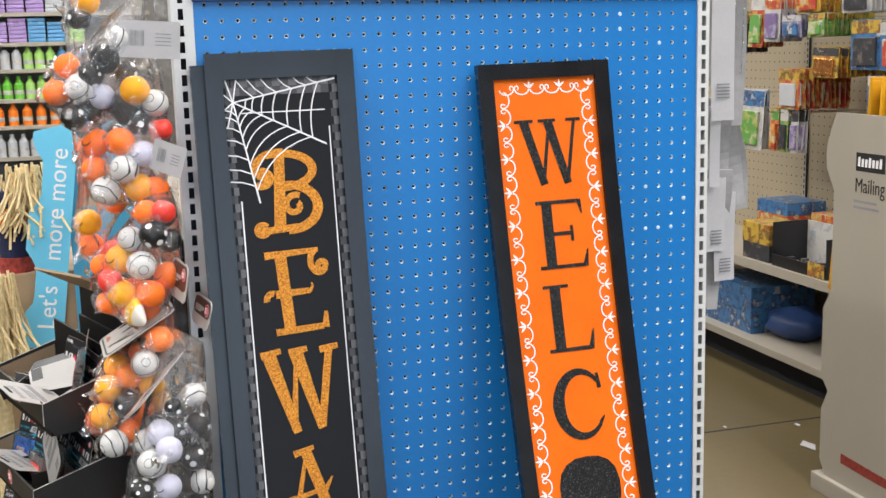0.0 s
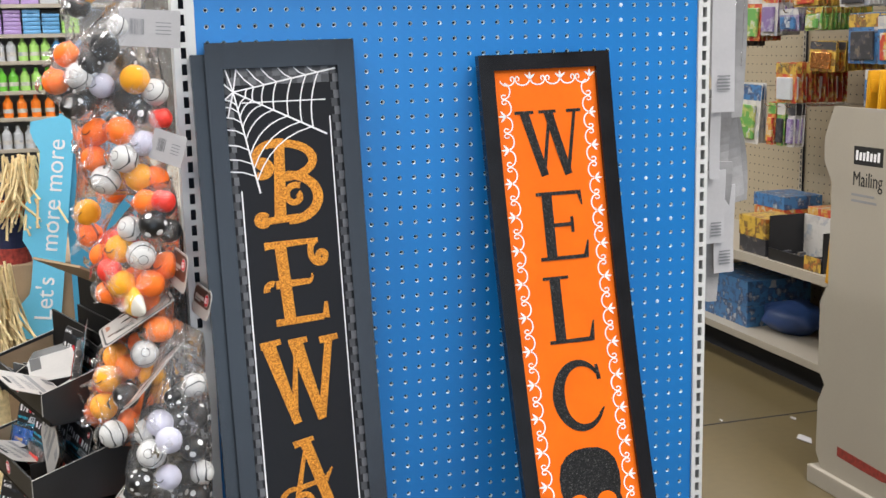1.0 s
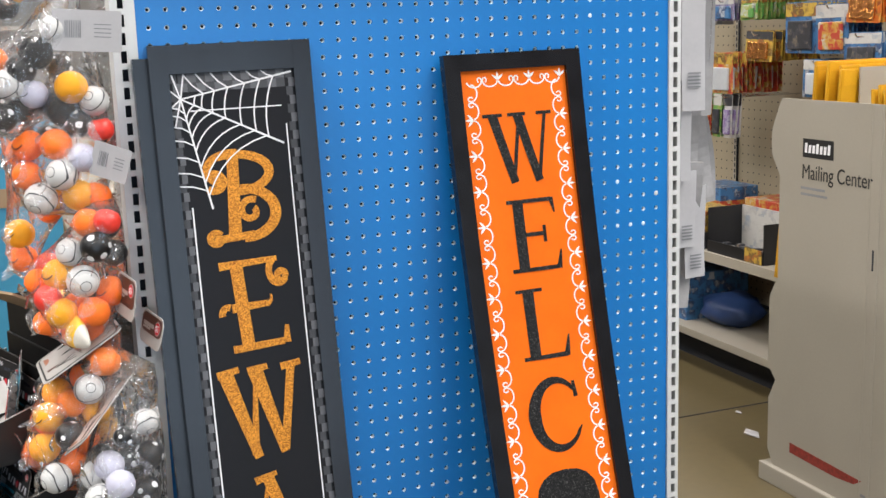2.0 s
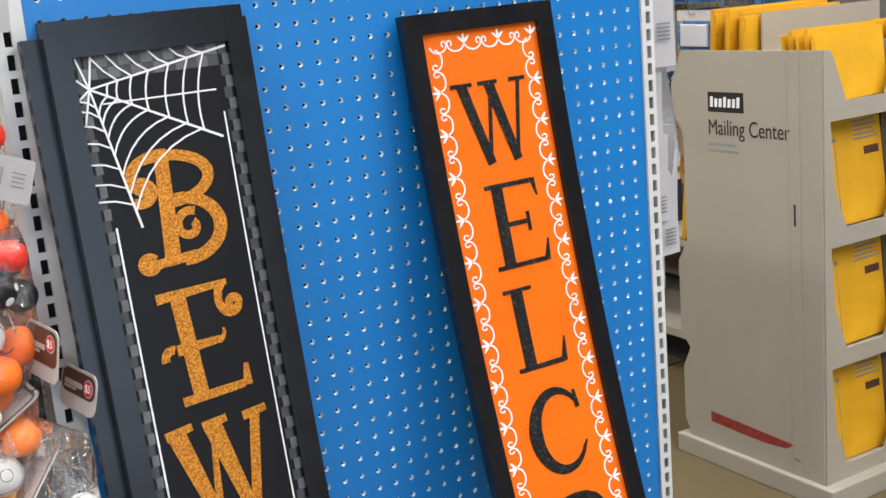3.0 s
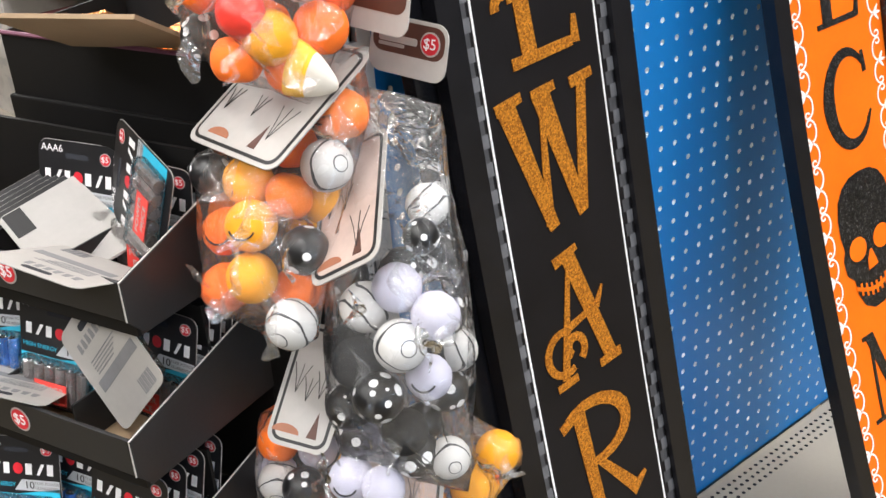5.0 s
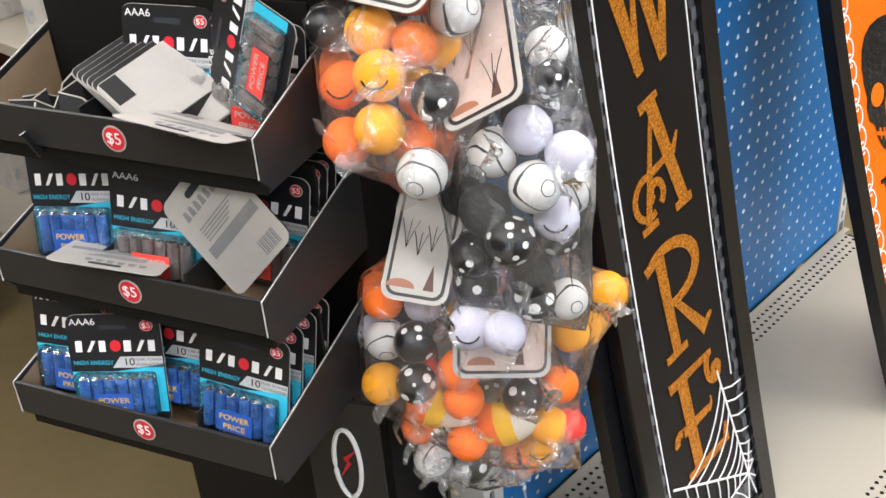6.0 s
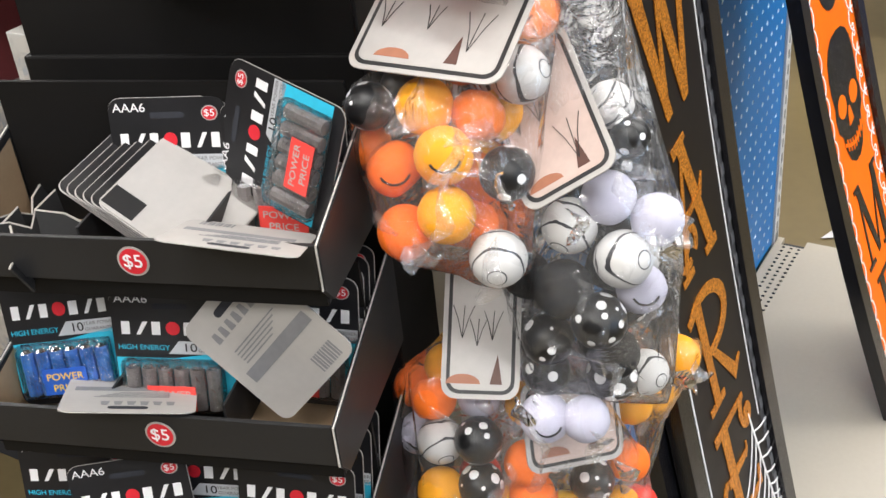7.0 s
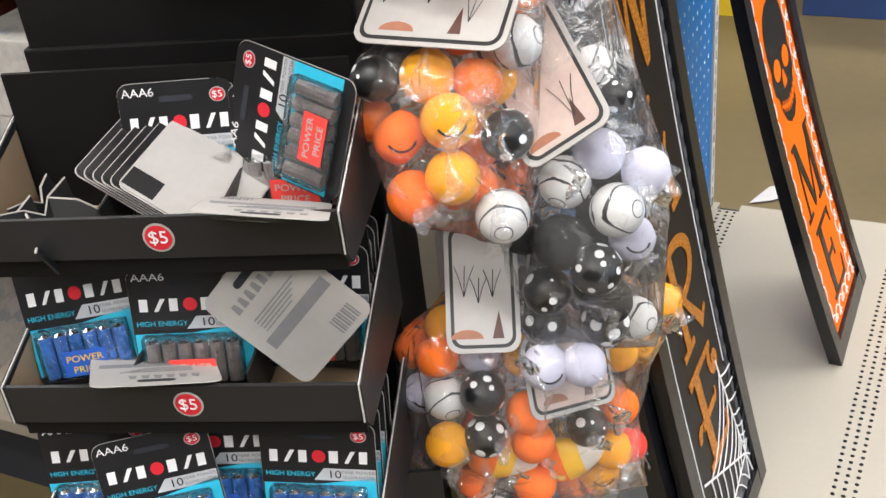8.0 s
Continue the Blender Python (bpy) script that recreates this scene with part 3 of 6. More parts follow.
ROMAN = {
    "W": [bar((0.14, 0.03), (0.38, 0.97), 0.15, 0.13), bar((0.52, 0.06), (0.37, 0.95), 0.05, 0.06), bar((0.50, 0.03), (0.74, 0.97), 0.15, 0.13), bar((0.90, 0.05), (0.74, 0.95), 0.05, 0.06),
          bar((0.0, 0.03), (0.28, 0.03), 0.05), bar((0.36, 0.03), (0.62, 0.03), 0.05), bar((0.78, 0.03), (1.0, 0.03), 0.05)],
    "E": [bar((0.26, 0.03), (0.26, 0.97), 0.17), bar((0.05, 0.03), (0.90, 0.03), 0.055, 0.06), bar((0.90, 0.01), (0.95, 0.22), 0.08, 0.02), bar((0.28, 0.49), (0.70, 0.49), 0.06), bar((0.72, 0.38), (0.72, 0.61), 0.05),
          bar((0.03, 0.97), (0.94, 0.97), 0.055, 0.06), bar((0.93, 0.99), (1.0, 0.74), 0.09, 0.02)],
    "L": [bar((0.27, 0.03), (0.27, 0.97), 0.18), bar((0.02, 0.03), (0.56, 0.03), 0.05), bar((0.03, 0.97), (0.94, 0.97), 0.055, 0.07), bar((0.92, 0.99), (1.0, 0.70), 0.10, 0.02)],
    "C": [arc_stroke(0.05, 0.54, 0.5, 0.46, 0.465, -40, -320, n=26, mid=0.21), bar((0.90, 0.08), (0.93, 0.30), 0.05, 0.07), bar((0.88, 0.80), (0.97, 0.70), 0.06, 0.02)],
    "M": [bar((0.18, 0.04), (0.14, 0.97), 0.05, 0.055), bar((0.18, 0.04), (0.52, 0.95), 0.16, 0.11), bar((0.84, 0.04), (0.52, 0.95), 0.045, 0.05), bar((0.84, 0.03), (0.86, 0.97), 0.16),
          bar((0.04, 0.03), (0.24, 0.03), 0.05), bar((0.78, 0.03), (1.0, 0.03), 0.05), bar((0.0, 0.97), (0.28, 0.97), 0.05), bar((0.70, 0.97), (1.0, 0.97), 0.05)],
}


def letter(strokes, u0, u1, s0, s1, w, bold=0.92):
    b = bmesh.new()
    h = s1 - s0
    for i, (pts, wid) in enumerate(strokes):
        ribbon([(u0 + x * (u1 - u0), s0 + y * h) for x, y in pts], [q * h * bold for q in wid], w, w + 0.0008 + 0.00004 * i, b)
    return b


def sign_frame(board, length, width, parent, edge=0.026, thick=0.017):
    N = 16
    mid = 0.6 * thick
    part("frame_side", board.bend(slab(0, edge, edge * 0, length, -thick, 0, N)), BLACK_WOOD, parent, world=True)
    part("frame_side", board.bend(slab(width - edge, width, 0, length, -thick, 0, N)), BLACK_WOOD, parent, world=True)
    part("frame_top", board.bend(slab(edge + 0.0003, width - edge - 0.0003, 0, edge, -thick, -0.0004, 1)), BLACK_WOOD, parent, world=True)
    part("frame_bottom", board.bend(slab(edge + 0.0003, width - edge - 0.0003, length - edge, length, -thick, -0.0004, 1)), BLACK_WOOD, parent, world=True)


PANEL_W = -0.006


def web(board, parent, width, length, turned, name):
    """White cobweb in a corner: spokes, sagging threads between them and short ones to the edges."""
    lo, top = 0.0265, 0.0268
    c = (0.0400, 0.0615)
    spokes = [(0.2030, 0.0305), (0.1830, 0.1330), (0.0705, 0.2195)]
    b = bmesh.new()

    def put(pts, wid):
        pts = [(width - u, length - q) if turned else (u, q) for u, q in pts]
        ribbon(pts, wid, PANEL_W - 0.0004, PANEL_W + 0.0006, b)

    for e in spokes:
        put(line(c, e, 6), taper(7, 0.0022, 0.0028))
    for e in ((0.0290, 0.1010), (lo, 0.0725), (lo, 0.0490), (0.0300, top), (0.0470, top)):
        put(line(c, e, 3), 0.0021)
    for i, r in enumerate((0.13, 0.20, 0.30, 0.42, 0.57, 0.71, 0.83)):
        for p, q, sag in ((spokes[0], spokes[1], 0.10), (spokes[1], spokes[2], 0.26)):
            f = r + (0.05 if p is spokes[1] else 0.02 * i / 6)
            a, d = [(c[0] + (v[0] - c[0]) * k, c[1] + (v[1] - c[1]) * k) for v, k in ((p, r), (q, f))]
            m = ((a[0] + d[0]) / 2 + (c[0] - (a[0] + d[0]) / 2) * sag, (a[1] + d[1]) / 2 + (c[1] - (a[1] + d[1]) / 2) * sag)
            put([((1 - t) ** 2 * a[0] + 2 * t * (1 - t) * m[0] + t * t * d[0], (1 - t) ** 2 * a[1] + 2 * t * (1 - t) * m[1] + t * t * d[1]) for t in [k / 6 for k in range(7)]], 0.0019)
        a = (c[0] + (spokes[0][0] - c[0]) * r, c[1] + (spokes[0][1] - c[1]) * r)
        d = (a[0] - 0.013 - 0.8 * (a[1] - top) * 0.6, top)
        if d[0] > lo + 0.012:
            put([a, ((a[0] + d[0]) / 2 - 0.001, (a[1] + d[1]) / 2 + 0.002), d], 0.0019)
        a = (c[0] + (spokes[2][0] - c[0]) * r, c[1] + (spokes[2][1] - c[1]) * r)
        put([a, ((a[0] + lo) / 2, a[1] - 0.007), (lo, a[1] - 0.009)], 0.0019)
    return part(name, board.bend(b), WHITE_INK, parent, "white painted cobweb", world=True)


def beware_sign(board, length, width, label, detailed):
    base = board.at(width / 2, length)
    root = thing("beware_sign", Matrix.Translation(base), label, "sign", "stacked porch signs")
    sign_frame(board, length, width, root)
    e = 0.0255
    part("panel", board.bend(slab(e, width - e, e, length - e, -0.014, PANEL_W - 0.0012, 16)), BLACK_PANEL, root, world=True)
    if not detailed:
        return root
    iw = 0.0135
    # plaid border of small checks down both sides and along the ends
    n = int((length - 2 * e) / 0.0128)

    def check(u0, u1, s0, s1, w1, pale):
        part("plaid_check", board.bend(slab(u0, u1, s0, s1, PANEL_W - 0.0013, w1)), PLAID_A if pale else PLAID_B, root, world=True)

    for i in range(n):
        s = e + 0.0008 + i * 0.0128
        for ua in (e + 0.0005, width - e - iw):
            check(ua + (0.005 if i % 2 else 0.001), ua + (0.013 if i % 2 else 0.0105), s, s + 0.0128, PANEL_W - 0.0006, i % 2)
    m = int((width - 2 * e - 2 * iw) / 0.0128)
    for i in range(m):
        u = e + iw + i * 0.0128
        for s, k in ((e + 0.001, 0), (e + 0.0138, 1), (length - e - 0.0138, 1), (length - e - 0.0266, 0)):
            check(u, u + 0.0126, s, s + 0.0124, PANEL_W - 0.0007, (i + k) % 2)
    part("pinstripe", board.bend(slab(0.0405, 0.0427, 0.215, length - 0.05, PANEL_W - 0.001, PANEL_W - 0.0002, 14)), WHITE_INK, root, world=True)
    part("pinstripe", board.bend(slab(0.1885, 0.1903, 0.105, length - 0.20, PANEL_W - 0.001, PANEL_W - 0.0002, 14)), WHITE_INK, root, world=True)
    for ch, u0, u1, s0, s1 in (("B", 0.060, 0.168, 0.137, 0.273), ("E", 0.068, 0.163, 0.295, 0.430), ("W", 0.051, 0.175, 0.451, 0.589), ("A", 0.060, 0.161, 0.608, 0.746), ("R", 0.062, 0.168, 0.766, 0.900), ("E", 0.070, 0.164, 0.920, 1.052)):
        part("letter", board.bend(letter(FANCY[ch], u0, u1, s0, s1, PANEL_W - 0.0008, 0.8)), GOLD_GLITTER, root, "orange-gold glitter letter", world=True)
    part("pinstripe", board.bend(slab(0.052, 0.1840, 0.0778, 0.0796, PANEL_W - 0.001, PANEL_W - 0.0002)), WHITE_INK, root, world=True)
    web(board, root, width, length, False, "cobweb")
    web(board, root, width, length, True, "cobweb")
    return root


front_board = Bent(-0.010, 0.012, 1.347, -0.043, 0.085, 0.062)
beware_sign(front_board, 1.173, 0.232, "tall black framed porch sign with orange glitter letters BEWARE", True)
beware_sign(Bent(-0.030, 0.012, 1.3435, -0.0245, 0.083, 0.062), 1.170, 0.232, "tall black framed porch sign stacked behind another", False)
beware_sign(Bent(-0.006, 0.012, 1.361, -0.0065, 0.083, 0.060), 1.187, 0.238, "tall black framed porch sign leaning against the pegboard", False)

# welcome sign
wb = Bent(0.4365, 0.039, 1.332, -0.032, 0.092, 0.108, 0.016)
WL, WW = 1.160, 0.2365
welcome = thing("welcome_sign", Matrix.Translation(wb.at(WW / 2, WL)), "tall orange porch sign with black glitter letters and white scrollwork border", "sign")
sign_frame(wb, WL, WW, welcome)
part("panel", wb.bend(slab(0.0255, WW - 0.0255, 0.0255, WL - 0.0255, -0.014, PANEL_W - 0.0012, 16)), ORANGE_PANEL, welcome, "bright orange painted panel", world=True)
for ch, u0, u1, s0, s1 in (("W", 0.058, 0.178, 0.094, 0.208), ("E", 0.078, 0.170, 0.232, 0.348), ("L", 0.078, 0.164, 0.374, 0.488), ("C", 0.077, 0.168, 0.519, 0.635), ("M", 0.068, 0.178, 0.858, 0.972), ("E", 0.080, 0.168, 0.992, 1.104)):
    part("letter", wb.bend(letter(ROMAN[ch], u0, u1, s0, s1, PANEL_W - 0.0008)), BLACK_GLITTER, welcome, "black glitter letter", world=True)


def skull(board, cu, s0, h, parent):
    """Flat painted skull: a domed head with a narrow jaw."""
    right = [(0.0, 0.0), (0.17, 0.012), (0.30, 0.06), (0.39, 0.14), (0.43, 0.26), (0.43, 0.38), (0.40, 0.48), (0.44, 0.55), (0.42, 0.66), (0.32, 0.72), (0.30, 0.83), (0.22, 0.93), (0.08, 0.985)]
    pts = [(x * 0.75, y) for x, y in right] + [(-x * 0.75, y) for x, y in right[:0:-1]]
    b = bmesh.new()
    mid = [b.verts.new((cu, s0 + h * y, PANEL_W - 0.0004)) for y in (0.2, 0.5, 0.8)]
    ring = [b.verts.new((cu + x * h, s0 + y * h, PANEL_W - 0.0004)) for x, y in pts]
    n = len(ring)
    own = [min(range(3), key=lambda k: abs(pts[i][1] - (0.2, 0.5, 0.8)[k])) for i in range(n)]
    for i in range(n):
        j = (i + 1) % n
        b.faces.new((ring[i], ring[j], mid[own[i]]))
        if own[i] != own[j]:
            b.faces.new((ring[j], mid[own[j]], mid[own[i]]))
    part("skull_shape", board.bend(b), BLACK_GLITTER, parent, "black glitter skull shape", world=True)
    o = bmesh.new()
    for cx, cy, rx, ry in ((-0.15, 0.52, 0.105, 0.085), (0.15, 0.52, 0.105, 0.085)):
        vs = [o.verts.new((cu + (cx + rx * math.cos(a)) * h, s0 + (cy + ry * math.sin(a)) * h, PANEL_W + 0.0002)) for a in [2 * math.pi * k / 20 for k in range(20)]]
        o.faces.new(vs)
    ribbon([(cu, s0 + 0.57 * h), (cu - 0.008 * h, s0 + 0.63 * h), (cu, s0 + 0.70 * h)], [0.02 * h, 0.09 * h, 0.12 * h], PANEL_W - 0.0003, PANEL_W + 0.0003, o)
    ribbon([(cu + (-0.24 + 0.06 * i) * h, s0 + (0.78 + 0.07 * math.sin(math.pi * i / 8)) * h) for i in range(9)], 0.028 * h, PANEL_W - 0.0003, PANEL_W + 0.0002, o)
    for i in range(1, 8):
        x, y = -0.24 + 0.06 * i, 0.78 + 0.07 * math.sin(math.pi * i / 8)
        ribbon([(cu + x * h, s0 + (y - 0.045) * h), (cu + x * h, s0 + (y + 0.045) * h)], 0.02 * h, PANEL_W - 0.0003, PANEL_W + 0.00025, o)
    part("skull_opening", board.bend(o), ORANGE_PANEL, parent, "orange eye sockets, nose and teeth of the skull", world=True)


skull(wb, 0.122, 0.664, 0.172, welcome)


def scroll(board, parent):
    """White vine along the four sides: loops, curls and three-leaf sprigs."""
    b = bmesh.new()
    w0, w1 = PANEL_W - 0.001, PANEL_W - 0.0003

    def motif(place):
        for way in (1, -1):
            turn = [(0.5 - way * (0.5 - x), y) for x, y in arc(0.25, 0.50, 0.235, 0.42, 170, 0, 10) + arc(0.415, 0.48, 0.07, 0.19, 0, -250, 8, 0.7)[1:]]
            ribbon([place(x, y) for x, y in turn], taper(len(turn), 0.0023, 0.0019), w0, w1, b)
        for a in (-48, 0, 48):
            ribbon([place(1.0, 0.50), place(1.0 + 0.12 * math.sin(radians(a)), 0.50 - 0.30 * math.cos(radians(a))), place(1.0 + 0.22 * math.sin(radians(a)), 0.50 - 0.50 * math.cos(radians(a)))], [0.0024, 0.0038, 0.0010], w0, w1, b)

    pitch = 0.0560
    n = int((WL - 0.075) / pitch)
    for i in range(n):
        s = 0.046 + i * pitch
        motif(lambda x, y, s=s: (0.0290 + y * 0.026, s + x * pitch))
        motif(lambda x, y, s=s: (WW - 0.0290 - y * 0.026, s + x * pitch))
    for i in range(3):
        u = 0.036 + i * 0.0548
        motif(lambda x, y, u=u: (u + x * 0.0548, 0.0295 + y * 0.024))
        motif(lambda x, y, u=u: (u + x * 0.0548, WL - 0.0295 - y * 0.024))
    return part("scroll_border", board.bend(b), WHITE_INK, parent, "white painted vine scroll", world=True)


scroll(wb, welcome)


# ---- bags of decorative balls ----
def ball_mesh(kind):
    b = bmesh.new()
    R = 0.02
    if kind == "corn":
        bmesh.ops.create_uvsphere(b, u_segments=16, v_segments=12, radius=R)
        for v in b.verts:
            t = (v.co.z / R + 1) / 2
            f = 1.15 - 0.7 * t
            v.co = Vector((v.co.x * f * 1.35, v.co.y * f * 0.75, v.co.z * 1.55))
    else:
        bmesh.ops.create_icosphere(b, subdivisions=3, radius=R)
        if kind == "pumpkin":
            for v in b.verts:
                a = math.atan2(v.co.y, v.co.x)
                v.co = Vector((v.co.x, v.co.y, v.co.z * 0.88)) * (0.94 + 0.07 * abs(math.cos(4 * a)))
        elif kind in ("orange", "red"):
            for v in b.verts:
                v.co.z = max(-0.8 * R, min(0.8 * R, v.co.z))
        elif kind in ("black", "pale"):
            for v in b.verts:
                v.co *= 1 + 0.05 * noise.noise(v.co * 260)
    me = bpy.data.meshes.new(kind)
    b.to_mesh(me)
    b.free()
    for p in me.polygons:
        p.use_smooth = True
    me.materials.append(BALLS[kind])
    if kind == "corn":
        me.materials.append(YELLOW_INK)
        me.materials.append(BALLS["orange"])
        for p in me.polygons:
            z = p.center.z / (R * 1.55)
            p.material_index = 0 if z > 0.25 else (1 if z > -0.35 else 2)
    return me


BALL_MESH = {k: ball_mesh(k) for k in BALLS}
BALL_NAME = {"yellow": "foam_ball", "orange": "foam_ball", "pumpkin": "foam_pumpkin", "red": "foam_ball", "pale": "pompom", "black": "pompom", "swirl": "swirl_ball", "dots": "dotted_ball", "corn": "candy_corn_shape"}
BALL_LABEL = {"yellow": "yellow-orange foam ball", "orange": "orange foam ball", "pumpkin": "orange foam pumpkin", "red": "red foam ball", "pale": "pale lilac pompom", "black": "black pompom",
              "swirl": "white ball with a thin black swirl", "dots": "black ball with white dots", "corn": "white, yellow and orange candy corn shape"}
rnd = random.Random(11)


def smile(parent, centre, r, way, m0):
    """A thin painted curl on a ball."""
    q = Vector(way).to_track_quat("Z", "Y").to_matrix()
    pts = []
    for i in range(9):
        a = radians(205 + 130 * i / 8)
        o = Vector((0.55 * math.cos(a), 0.55 * math.sin(a) + 0.1, 0))
        o.z = math.sqrt(max(0.05, 1.02 - o.x ** 2 - o.y ** 2))
        pts.append(Vector(centre) + q @ o * r)
    part("painted_smile", tube(pts, 0.0009, 5), BLACK_INK, parent, world=True)


def fill(balls, seed, n=0.75):
    """Further balls tucked in behind those at the front of a bag."""
    r = random.Random(seed)
    more = []
    for kind, x, y, z, q in balls:
        p = (x + r.uniform(0.008, 0.03), y + r.uniform(0.022, 0.04), z + r.uniform(-0.022, 0.022))
        if r.random() < n and p[0] < -0.078 and all((Vector(p) - Vector(o[1:4])).length > (0.019 + o[4]) * 0.86 for o in balls + more):
            more.append((r.choice([b[0] for b in balls if b[0] not in ("swirl", "corn")]), *p, 0.019))
    return balls + more


def bag(label, balls, top, extra=(), spread=0.012, film_label="clear crinkled plastic bag"):
    low = min(balls, key=lambda b: b[3])
    base = Vector((low[1], low[2], low[3] - low[4]))
    root = thing("bag_of_balls", Matrix.Translation(base), label, "bag", "bags of decorative balls")
    hull = bmesh.new()
    for kind, x, y, z, r in balls:
        o = new(BALL_NAME[kind], BALL_MESH[kind])
        o.parent = root
        k = r / 0.02
        x += rnd.uniform(-0.004, 0.004)
        if kind == "corn":
            o.matrix_basis = Matrix.Translation(Vector((x, y, z)) - base) @ pose(0, 0, 0, 0, 0, -64) @ pose(0, 0, 0, 0, rnd.choice((-70, 75, 110)), 0) @ Matrix.Diagonal((k, k, k, 1))
        else:
            o.matrix_basis = Matrix.Translation(Vector((x, y, z)) - base) @ Euler([rnd.uniform(-0.7, 0.7), rnd.uniform(-0.7, 0.7), rnd.uniform(0, 6.28)]).to_matrix().to_4x4() @ Matrix.Diagonal((k, k, k, 1))
        o["label"] = BALL_LABEL[kind]
        if kind in ("yellow", "orange", "pale") and rnd.random() < 0.35:
            smile(root, (x, y, z), r, (-0.8, -0.55, 0.35), None)
        for i in range(14):
            d = Vector((rnd.gauss(0, 1), rnd.gauss(0, 1), rnd.gauss(0, 1))).normalized()
            hull.verts.new(Vector((x, y, z)) + d * r * rnd.uniform(1.08, 1.3))
    for dx, dy in ((-1, 1), (1, -1), (0.4, 0.8), (-0.4, -0.8)):
        hull.verts.new(Vector(top) + Vector((dx * spread * 0.6, dy * spread * 1.6, 0)))
    for dx in (-1.6, 1.4):
        hull.verts.new(base + Vector((0.006, -dx * spread * 1.4, -0.022)))
    for p in extra:
        hull.verts.new(p)
    r = bmesh.ops.convex_hull(hull, input=hull.verts[:])
    bmesh.ops.delete(hull, geom=[v for v in hull.verts if not v.link_faces], context="VERTS")
    bmesh.ops.subdivide_edges(hull, edges=hull.edges[:], cuts=3, use_grid_fill=True)
    for v in hull.verts:
        near = min(balls, key=lambda q: (v.co - Vector(q[1:4])).length - q[4])
        d = v.co - Vector(near[1:4])
        gap = d.length - near[4] * 1.12
        v.co -= d.normalized() * max(0.0, gap) * (0.5 if gap < 0.03 else 0.2)
    hull.normal_update()
    for v in hull.verts:
        v.co += v.normal * (0.010 * (0.5 - abs(noise.noise(v.co * 38))) - 0.004) if v.normal.length else Vector()
    for i in range(24):
        src = rnd.choice(balls)
        c = Vector(src[1:4])
        out = Vector((rnd.uniform(-1, -0.2), rnd.uniform(-1, 0.3), rnd.uniform(-0.5, 0.5))).normalized()
        way = (Vector(top) - c).normalized() if i % 2 else Vector((rnd.uniform(-0.4, 0.4), rnd.uniform(-0.6, 0.6), rnd.uniform(-1, 1))).normalized()
        side = out.cross(way).normalized()
        length, wide = rnd.uniform(0.02, 0.055), rnd.uniform(0.003, 0.010)
        fb = bmesh.new()
        rows = []
        for j in range(6):
            f = j / 5
            p = c + out * (src[4] * 1.16 + 0.004 * math.sin(f * 9 + i)) + way * (f - 0.4) * length + side * 0.006 * math.sin(f * 5 + i)
            ww = wide * (0.15 + math.sin(math.pi * min(1, f + 0.12)))
            rows.append([fb.verts.new(p - side * ww + out * 0.002), fb.verts.new(p + out * rnd.uniform(0.002, 0.006)), fb.verts.new(p + side * ww)])
        for p, q in zip(rows, rows[1:]):
            for j in range(2):
                fb.faces.new((p[j], p[j + 1], q[j + 1], q[j]))
        part("film_fold", fb, BAG_FOLD, root, "bright crease of clear film", smooth=(i % 3 > 0), world=True).visible_shadow = False
    f = part("film", hull, BAG_FILM, root, film_label, smooth=True, world=True)
    f.visible_shadow = False
    return root


